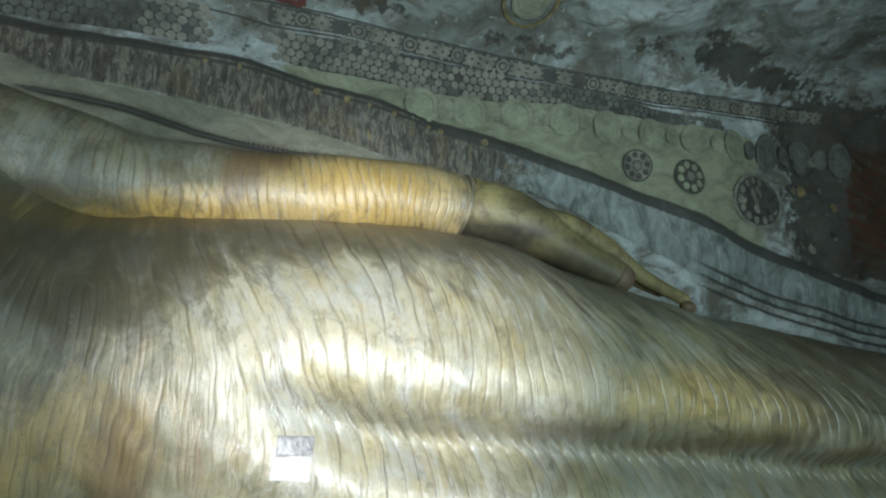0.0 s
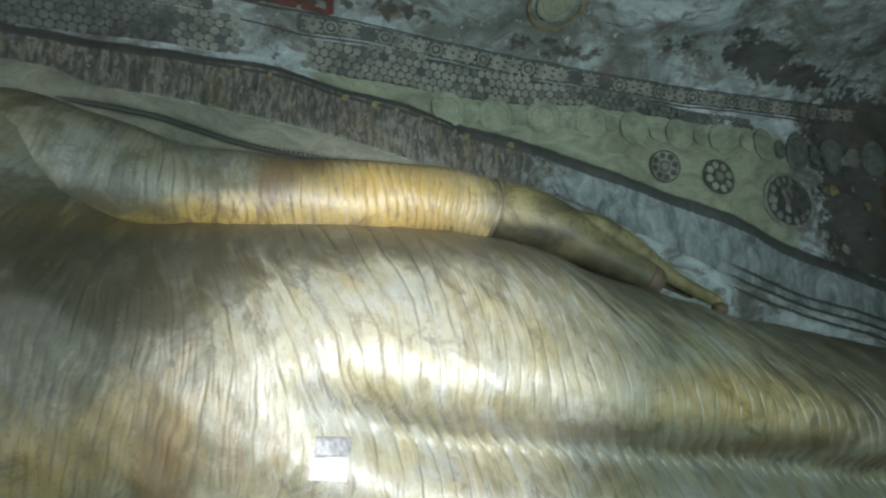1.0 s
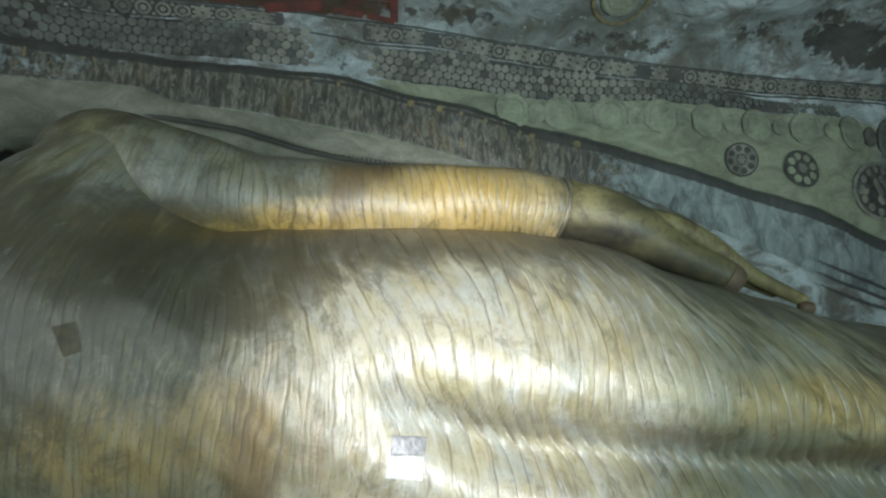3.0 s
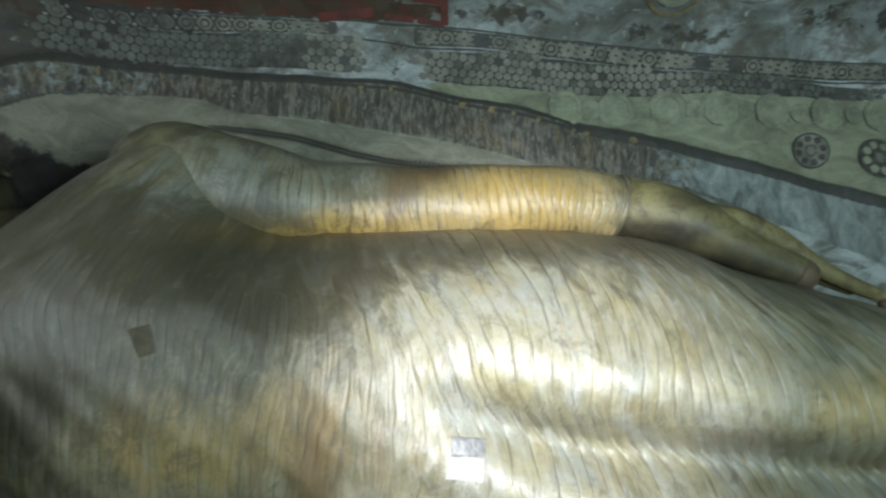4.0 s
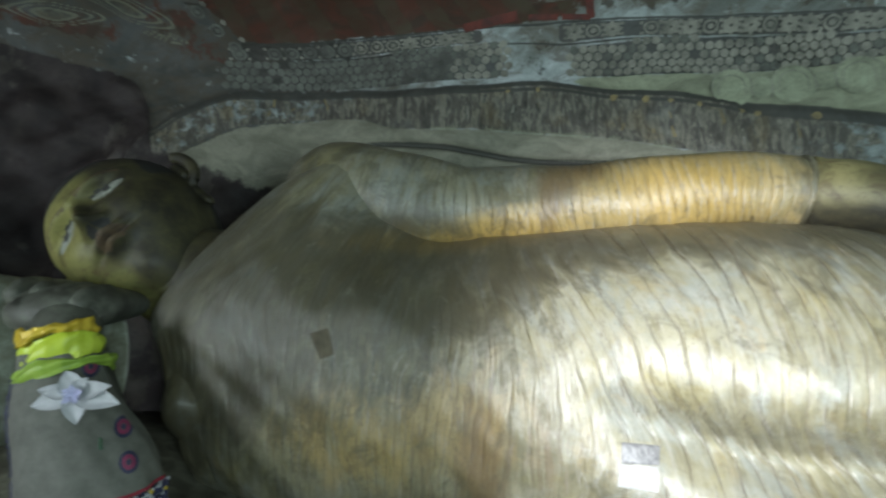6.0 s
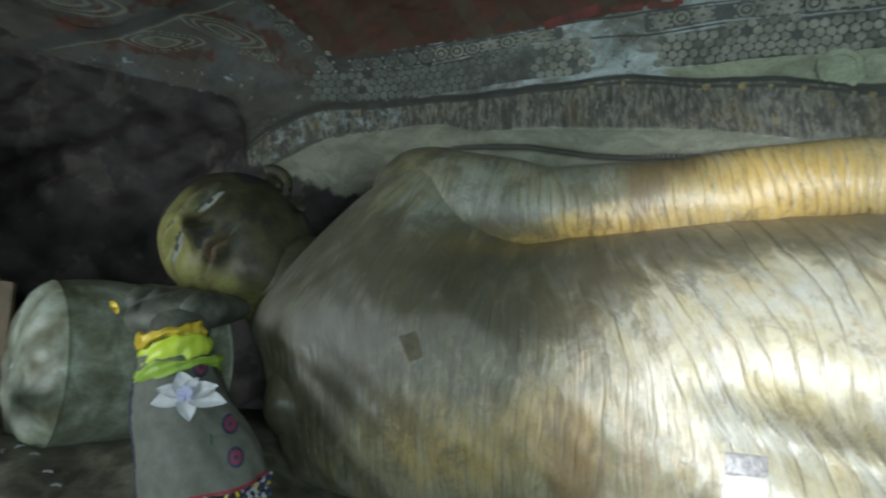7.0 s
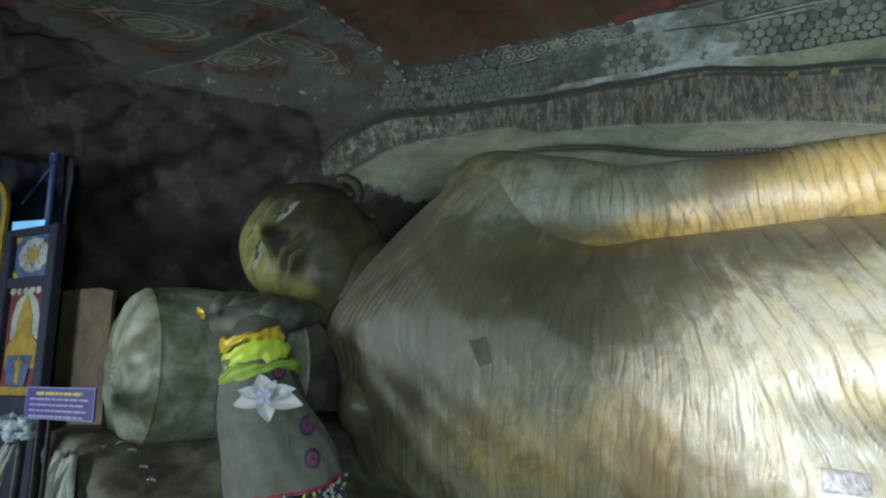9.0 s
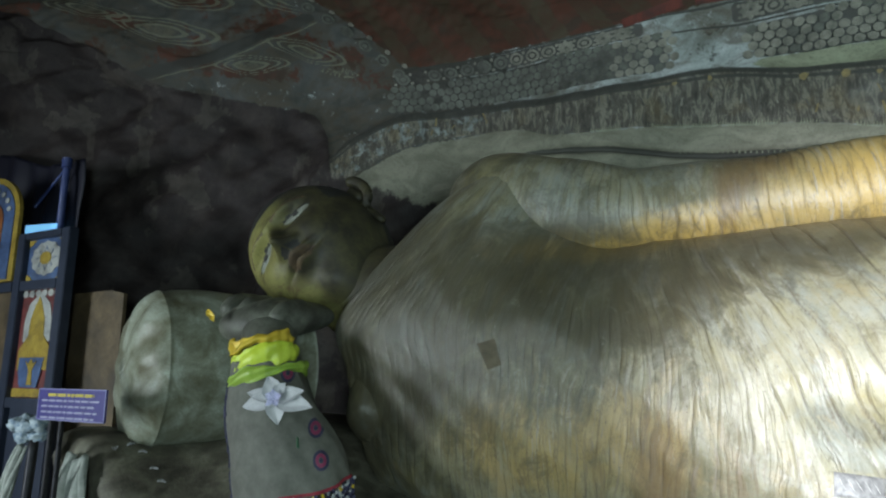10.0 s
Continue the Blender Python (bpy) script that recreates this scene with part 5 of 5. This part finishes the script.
def petal(bm, base, tip, width, cup, nrm):
    """A cupped petal from base to tip."""
    base, tip, nrm = Vector(base), Vector(tip), Vector(nrm).normalized()
    along = tip - base
    side = along.cross(nrm).normalized()
    rows = []
    for i in range(9):
        s = i / 8
        w = width * math.sin(math.pi * (0.12 + 0.86 * s) ** 0.8) ** 0.9
        row = []
        for j in range(7):
            q = (j / 6 - 0.5) * 2
            row.append(bm.verts.new(base + along * s + side * w * q + nrm * (cup * (q * q * 0.6 + math.sin(s * 3.0) * 0.5) + 0.006 * math.sin(q * 6 + s * 5))))
        rows.append(row)
    for i in range(8):
        for j in range(6):
            f = bm.faces.new((rows[i][j], rows[i + 1][j], rows[i + 1][j + 1], rows[i][j + 1]))
            f.smooth = True


def fabric_flower():
    root = new("fabric_flower", None)
    c = Vector((-2.26, 2.575, 1.36))
    nrm = Vector((0.25, -1, 0.2))
    for dx, dz, w in ((-0.055, 0.10, 0.045), (0.02, -0.125, 0.045), (-0.215, -0.05, 0.042), (0.23, -0.04, 0.045), (0.18, 0.035, 0.035), (-0.19, 0.02, 0.03), (0.06, 0.07, 0.03)):
        bm = bmesh.new()
        petal(bm, c, c + Vector((dx * 1.05, 0.06 * dx - 0.01, dz * 1.15)), w * 1.3, 0.03, nrm)
        ob = part("petal", bm, M_PETAL, root)
    for i in range(5):
        a = i * 1.256 + 0.3
        bm = bmesh.new()
        petal(bm, c + Vector((0, -0.012, 0)), c + Vector((0.07 * math.cos(a), -0.045, 0.05 * math.sin(a))), 0.022, 0.012, nrm)
        part("inner_petal", bm, M_LILAC, root, "small pale lilac petal")
    tagged(root, "white fabric flower with pale lilac heart pinned on cloth", "flower")


fabric_flower()


def gold_scrap():
    bm = bmesh.new()
    petal(bm, (-3.06, 2.82, 1.86), (-3.12, 2.82, 1.905), 0.022, 0.02, (0, -1, 0.2))
    petal(bm, (-3.06, 2.82, 1.87), (-3.03, 2.80, 1.82), 0.02, 0.015, (0, -1, 0.2))
    ob = part("cloth_scrap", bm, M_GOLD, None)
    tagged(ob, "small gold cloth scrap tucked behind the statue's hand", "cloth scrap")


gold_scrap()

# sign with lettering that cannot be read
M_SIGN = plain_material("blue_sign_enamel", (0.028, 0.022, 0.15), (0.038, 0.03, 0.19), 0.4)
M_SIGNEDGE = plain_material("pale_sign_edge", (0.16, 0.16, 0.36), (0.22, 0.22, 0.42), 0.5)
M_YELLOWINK = plain_material("yellow_ink", (0.45, 0.36, 0.04), (0.52, 0.42, 0.05), 0.5)
M_WHITEINK = plain_material("pale_ink", (0.27, 0.27, 0.40), (0.34, 0.34, 0.46), 0.5)
M_IRON = plain_material("dark_iron", (0.03, 0.03, 0.035), (0.05, 0.05, 0.055), 0.5, 0.8)


def info_sign():
    root = new("information_sign", None)
    x0, x1, z0, z1, y = -4.50, -3.75, 1.155, 1.375, 2.25
    x0, x1, z0, z1 = [0.87 * q for q in (x0, x1)] + [1.575 + (q - 1.575) * 0.865 for q in (z0, z1)]
    bm = bmesh.new()
    box(bm, (x0, y, z0), (x1, y + 0.012, z1), 0.003)
    part("panel", bm, M_SIGN, root)
    e = 0.006
    for lo, hi in (((x0, z0), (x1, z0 + e)), ((x0, z1 - e), (x1, z1)), ((x0, z0 + e), (x0 + e, z1 - e)), ((x1 - e, z0 + e), (x1, z1 - e))):
        bm = bmesh.new()
        box(bm, (lo[0], y - 0.003, lo[1]), (hi[0], y + 0.001, hi[1]))
        part("border", bm, M_SIGNEDGE, root)
    rnd = random.Random(2)
    w = x1 - x0
    for line in range(5):
        zc = z1 - 0.038 - line * 0.034
        h = 0.009 if line == 0 else 0.0055
        x, stop = (x0 + 0.15 * w, x1 - 0.17 * w) if line == 0 else (x0 + 0.06 * w, x1 - rnd.uniform(0.06, 0.16) * w)
        while x < stop:
            ln = min(rnd.uniform(0.025, 0.085), stop - x)
            bm = bmesh.new()
            box(bm, (x, y - 0.003, zc - h), (x + ln, y + 0.001, zc + h), 0.001)
            part("text_bar", bm, M_YELLOWINK if line == 0 else M_WHITEINK, root)
            x += ln + 0.012
    for x in (x0 + 0.12, x0 + 0.22):
        bm = bmesh.new()
        box(bm, (x - 0.012, y + 0.012, 0.0), (x + 0.012, y + 0.036, z1 - 0.03), 0.003)
        part("post", bm, M_IRON, root)
    tagged(root, "blue information sign with yellow and white lettering on posts", "sign")


info_sign()

# painted wooden screen beside the bed
M_FRAMEBLUE = plain_material("dark_blue_frame_paint", (0.012, 0.018, 0.036), (0.02, 0.028, 0.052), 0.5, 0, 8)
M_PANELBLUE = worn("blue_panel_paint", (0.0908, 0.157, 0.314), (0.0525, 0.0975, 0.225), (0.0262, 0.0488, 0.113), 6, 0.5, 0.25)
M_PANELRED = worn("red_panel_paint", (0.218, 0.0545, 0.0484), (0.143, 0.0275, 0.0275), (0.0715, 0.0138, 0.0138), 6, 0.5, 0.25)
M_PANELYELLOW = worn("yellow_panel_paint", (0.464, 0.341, 0.0546), (0.341, 0.236, 0.031), (0.171, 0.118, 0.0155), 6, 0.5, 0.25)
M_ORANGE = worn("orange_panel_paint", (0.396, 0.145, 0.0396), (0.3, 0.096, 0.024), (0.15, 0.048, 0.012), 6, 0.5, 0.25)
M_PANELWHITE = worn("white_panel_paint", (0.491, 0.498, 0.477), (0.372, 0.384, 0.372), (0.186, 0.192, 0.186), 6, 0.5, 0.25)
M_BOARD = worn("dull_brown_board", (0.157, 0.112, 0.0614), (0.105, 0.0744, 0.0403), (0.0525, 0.0372, 0.0202), 6, 0.5, 0.25)
M_POSTBLUE = plain_material("bright_blue_post_paint", (0.03, 0.045, 0.15), (0.0525, 0.075, 0.21), 0.45, 0, 9)


def flat_shape(pts, y, depth=0.006):
    """A thin upright plate with this outline in x and z."""
    bm = bmesh.new()
    f = [bm.verts.new((x, y, z)) for x, z in pts]
    b = [bm.verts.new((x, y + depth, z)) for x, z in pts]
    n = len(pts)
    bm.faces.new(f)
    bm.faces.new(b[::-1])
    for i in range(n):
        bm.faces.new((f[i], b[i], b[(i + 1) % n], f[(i + 1) % n]))
    return bm


def oval(cx, cz, rx, rz, n=28, lobes=0, depth=0.0, a0=0.0, a1=2 * math.pi):
    out = []
    for i in range(n):
        t = a0 + (a1 - a0) * i / (n if a1 - a0 > 6.2 else n - 1)
        q = 1 + depth * math.cos(lobes * t)
        out.append((cx + rx * q * math.cos(t), cz + rz * q * math.sin(t)))
    return out


def painted_screen():
    root = new("painted_screen", None)
    y = 2.86

    def plate(name, pts, mat, lift, parent=root):
        return part(name, flat_shape(pts, y - lift), mat, parent)

    def bar(name, x0, x1, z0, z1, d=0.05):
        bm = bmesh.new()
        box(bm, (x0, y - d, z0), (x1, y + 0.03, z1), 0.006)
        part(name, bm, M_FRAMEBLUE, root)

    for x0, x1 in ((-5.50, -5.40), (-4.93, -4.83), (-6.35, -6.25)):
        bar("stile", x0, x1, 0.0, 2.66)
    for x0, x1 in ((-5.40, -4.93), (-6.25, -5.50)):
        for z0, z1 in ((2.60, 2.66), (2.16, 2.24), (1.20, 1.28), (0.0, 0.15)):
            bar("rail", x0, x1, z0, z1)
    lower = plate("kick_panel", [(-5.40, 0.15), (-4.93, 0.15), (-4.93, 1.20), (-5.40, 1.20)], M_FRAMEBLUE, 0.0)
    top = plate("lotus_panel", [(-5.40, 2.24), (-4.93, 2.24), (-4.93, 2.60), (-5.40, 2.60)], M_PANELBLUE, 0.0)
    part("lotus_disc", flat_shape(oval(-5.16, 2.43, 0.185, 0.145, 48, 12, 0.05), y - 0.007), M_PANELWHITE, top, "white lotus")
    for i in range(8):
        a = i * 0.785
        part("lotus_vein", flat_shape([(-5.16 + 0.075 * math.cos(a - 0.3), 2.43 + 0.06 * math.sin(a - 0.3)), (-5.16 + 0.13 * math.cos(a), 2.43 + 0.105 * math.sin(a)),
                                       (-5.16 + 0.075 * math.cos(a + 0.3), 2.43 + 0.06 * math.sin(a + 0.3)), (-5.16 + 0.118 * math.cos(a), 2.43 + 0.095 * math.sin(a))], y - 0.011), M_PANELBLUE, top)
    part("lotus_heart", flat_shape(oval(-5.16, 2.43, 0.07, 0.055), y - 0.013), M_PANELYELLOW, top, "yellow lotus heart")
    for sx in (0, 1):
        for sz in (0, 1):
            x, z = (-5.395, -4.935)[sx], (2.245, 2.595)[sz]
            dx, dz = (0.08, -0.08)[sx], (0.055, -0.055)[sz]
            part("corner_motif", flat_shape([(x, z), (x + dx, z), (x + dx * 0.6, z + dz * 0.6), (x, z + dz)], y - 0.008), M_PANELYELLOW, top)
    mid = plate("shrine_panel", [(-5.40, 1.28), (-4.93, 1.28), (-4.93, 2.16), (-5.40, 2.16)], M_PANELRED, 0.0)
    arch = [(-5.30, 1.72), (-5.30, 1.90), (-5.26, 2.03), (-5.16, 2.13), (-5.07, 2.03), (-5.03, 1.90), (-5.03, 1.72)]
    part("niche_edge", flat_shape([(x * 1.0 + (0.035 if x > -5.16 else -0.035) * (abs(x + 5.16) > 0.01), z + 0.01) for x, z in arch], y - 0.007), M_PANELWHITE, mid, "white niche outline")
    part("shrine", flat_shape([(-5.36, 1.50), (-5.36, 1.66), (-5.26, 1.78), (-5.25, 1.92), (-5.20, 2.04), (-5.165, 2.10), (-5.13, 2.04), (-5.08, 1.92), (-5.07, 1.78), (-4.97, 1.68), (-4.97, 1.50)], y - 0.012), M_PANELYELLOW, mid, "yellow dome shape")
    part("base_strip", flat_shape([(-5.395, 1.285), (-4.935, 1.285), (-4.935, 1.35), (-5.395, 1.35)], y - 0.008), M_PANELYELLOW, mid)
    part("vase", flat_shape([(-5.33, 1.60), (-5.02, 1.60), (-5.05, 1.48), (-5.08, 1.36), (-5.29, 1.36), (-5.33, 1.48)], y - 0.017), M_PANELBLUE, mid, "blue vase shape")
    part("vase_stem", flat_shape([(-5.20, 1.38), (-5.14, 1.38), (-5.15, 1.50), (-5.10, 1.57), (-5.14, 1.55), (-5.17, 1.59), (-5.20, 1.55), (-5.24, 1.57), (-5.19, 1.50)], y - 0.021), M_PANELYELLOW, mid)
    for i in range(6):
        x = -5.38 + i * 0.08
        part("scallop", flat_shape(oval(x + 0.02, 2.13, 0.035, 0.03, 12), y - 0.009), M_PANELWHITE, mid)
    side = plate("side_panel", [(-6.25, 1.28), (-5.50, 1.28), (-5.50, 2.16), (-6.25, 2.16)], M_BOARD, 0.0)
    # arched picture that rises over the screen
    cx, w = -5.93, 0.44
    def arched(r, z0, top_z):
        return [(cx - r, z0), (cx + r, z0)] + [(cx + r * math.cos(t), top_z + 0.85 * r * math.sin(t)) for t in np.linspace(0, math.pi, 20)]
    a = part("arch_panel", flat_shape(arched(w, 2.25, 2.85), y - 0.07, 0.03), M_PANELYELLOW, root, "yellow-edged arched panel")
    part("arch_field", flat_shape(arched(w - 0.06, 2.27, 2.85), y - 0.078), M_PANELBLUE, a, "blue field")
    part("arch_heart", flat_shape(arched(w - 0.20, 2.45, 2.80), y - 0.086), M_ORANGE, a, "orange field")
    for i in range(9):
        t = 0.2 + i * 0.33
        part("cloud_curl", flat_shape(oval(cx + (w - 0.12) * math.cos(t), 2.85 + 0.8 * (w - 0.12) * math.sin(t), 0.03, 0.025, 10), y - 0.09), M_PANELWHITE, a)
    root.scale.x, root.location.x = 1.08, 0.483
    tagged(root, "blue-framed painted wooden screen with lotus and shrine panels", "painted screen")


painted_screen()


def loose_board():
    bm = flat_shape([(-5.03, 0.0), (-4.27, 0.0), (-4.28, 2.10), (-4.45, 2.135), (-5.02, 2.13)], 3.02, 0.03)
    ob = part("leaning_board", bm, M_BOARD, None)
    tagged(ob, "plain brown board standing beside the painted screen", "board")


loose_board()


def blue_frame():
    root = new("blue_post_frame", None)
    for name, a, b, r in (("post", (-5.36, 3.1, 0.0), (-5.38, 3.1, 3.40), 0.03), ("brace", (-5.80, 3.1, 3.02), (-5.38, 3.1, 3.34), 0.013), ("cap", (-5.38, 3.1, 3.34), (-5.38, 3.1, 3.44), 0.042)):
        b0 = Build()
        b0.tube([(*a, r, r), (*[(p + q) / 2 for p, q in zip(a, b)], r, r), (*b, r, r)], 0, 6, 12)
        mesh_ob(name, b0.v, b0.f, [M_POSTBLUE], parent=root)
    tagged(root, "blue-painted post with brace and cap behind the screen", "post")


blue_frame()


def light_gap():
    # glowing plate that stands in for bluish light through a gap
    n = Nodes("daylight_slit", 0.5)
    n.b.inputs["Emission Color"].default_value = (0.22, 0.60, 1.0, 1)
    n.b.inputs["Emission Strength"].default_value = 0.85
    n.colour((0.1, 0.3, 0.6))
    bm = flat_shape([(-5.82, 2.72), (-5.36, 2.70), (-5.34, 2.80), (-5.82, 2.83)], 3.05, 0.01)
    ob = part("light_gap_plate", bm, n.m, None)
    tagged(ob, "glowing blue plate for the light gap behind the painted screen", "light")


light_gap()


def awning():
    """A slack dark blue sheet strung up behind the post."""
    n, k = 50, 26
    u, w = np.linspace(0, 1, n)[:, None], np.linspace(0, 1, k)[None, :]
    X = -7.0 + 1.72 * u + 0.02 * np.sin(9 * w + 0 * u)
    Z = 3.72 - 0.30 * u + 0.05 * np.sin(7 * u) - 1.05 * w
    Y = 3.20 + 0.04 * np.sin(14 * u + 2 * w) * (0.3 + w) + 0.02 * np.sin(31 * u)
    ob = mesh_ob("awning", np.stack([X, Y, Z], 2).reshape(-1, 3), grid_faces(n, k, False), [plain_material("dark_blue_tarpaulin", (0.005, 0.005, 0.014), (0.009, 0.009, 0.022), 0.6, 0, 4)])
    m = ob.modifiers.new("thickness", "SOLIDIFY")
    m.thickness = 0.006
    tagged(ob, "slack dark blue cloth sheet hung behind the post", "awning")


awning()


def drape(name, pts, width, mat, label, parent=None, seed=0):
    """A hanging strip of cloth with folds, through centre points."""
    rnd = random.Random(seed)
    p = np.asarray(pts, float)
    d = np.r_[0, np.cumsum(np.linalg.norm(np.diff(p, axis=0), axis=1))]
    s = np.linspace(0, d[-1], 40)
    c = np.stack([spline(d, p[:, i])(s) for i in range(3)], 1)
    q = np.linspace(-1, 1, 24)
    w = np.interp(s, np.linspace(0, d[-1], len(width)), width)
    X = c[:, 0:1] + w[:, None] * q[None, :]
    Y = c[:, 1:2] + 0.03 * np.sin(q * 7 + seed)[None, :] * (0.4 + s[:, None]) + 0.012 * np.sin(13 * q[None, :] + 9 * s[:, None])
    Z = c[:, 2:3] + 0.02 * np.sin(q * 4 + seed)[None, :]
    ob = mesh_ob(name, np.stack([X, Y, Z], 2).reshape(-1, 3), grid_faces(40, 24, False), [mat], parent=parent, label=label)
    m = ob.modifiers.new("thickness", "SOLIDIFY")
    m.thickness = 0.006
    return ob


M_DIRTYCLOTH = plain_material("dirty_white_cloth", (0.18, 0.20, 0.18), (0.36, 0.39, 0.36), 0.8, 0, 8, 0.4)
M_BLUECLOTH = plain_material("faded_blue_floral_cloth", (0.10, 0.16, 0.24), (0.45, 0.52, 0.55), 0.8, 0, 30, 0.4)


def cloth_bundle():
    root = new("cloth_bundle", None)
    b = Build()
    b.tube([(-4.05, 2.32, 0.0, 0.03, 0.03), (-4.05, 2.32, 0.6, 0.028, 0.028), (-4.03, 2.32, 1.13, 0.028, 0.028)], 0, 10, 12)
    mesh_ob("stake", b.v, b.f, [M_IRON], parent=root)
    rnd = random.Random(3)
    for i in range(7):
        bm = bmesh.new()
        g = bmesh.ops.create_icosphere(bm, subdivisions=3, radius=1.0)["verts"]
        c = Vector((-4.06 + rnd.uniform(-0.09, 0.08), 2.30 + rnd.uniform(-0.04, 0.04), 1.13 + rnd.uniform(-0.09, 0.07)))
        sc = Vector((rnd.uniform(0.05, 0.08), 0.05, rnd.uniform(0.035, 0.06)))
        for v in g:
            k = 1 + 0.45 * noise.noise(v.co * 2.2 + Vector((i * 3.1, 0, 0)))
            v.co = c + Vector((v.co.x * sc.x, v.co.y * sc.y, v.co.z * sc.z)) * k
        for f in bm.faces:
            f.smooth = True
        part("knot_fold", bm, M_BLUECLOTH, root)
    drape("tail", [(-4.10, 2.29, 1.05), (-4.18, 2.27, 0.85), (-4.26, 2.26, 0.55), (-4.32, 2.26, 0.3)], [0.04, 0.06, 0.08, 0.1], M_DIRTYCLOTH, "dirty white cloth tail", root, 2)
    tagged(root, "knotted faded blue and white cloth tied on a stake", "cloth bundle")
    # added strip that stands in for whitish drips on the bed's front face
    ob = drape("drip_strip", [(-3.72, 2.42, 0.98), (-3.66, 2.36, 0.85), (-3.62, 2.34, 0.6), (-3.60, 2.34, 0.25)], [0.10, 0.14, 0.17, 0.2], M_DIRTYCLOTH, "", None, 5)
    tagged(ob, "dirty white strip for the drips over the bed's stone edge", "cloth")


cloth_bundle()


def litter():
    """Withered petals left on the bed beside the pillow."""
    rnd = random.Random(12)
    bed = tree_of(BED)
    for i in range(5):
        bm = bmesh.new()
        x, y = -3.35 + rnd.uniform(-0.35, 0.45), 2.62 + rnd.uniform(-0.06, 0.14)
        z = bed.ray_cast(Vector((x, y, 3)), Vector((0, 0, -1)))[0].z + 0.004
        a = rnd.uniform(0, 6.28)
        petal(bm, (x, y, z), (x + 0.05 * math.cos(a), y + 0.05 * math.sin(a), z + 0.012), 0.018, 0.01, (0, 0, 1))
        ob = part("fallen_petal", bm, M_PETAL, None)
        tagged(ob, "withered pale petal lying on the stone bed", "petal", "petals on the bed")


litter()
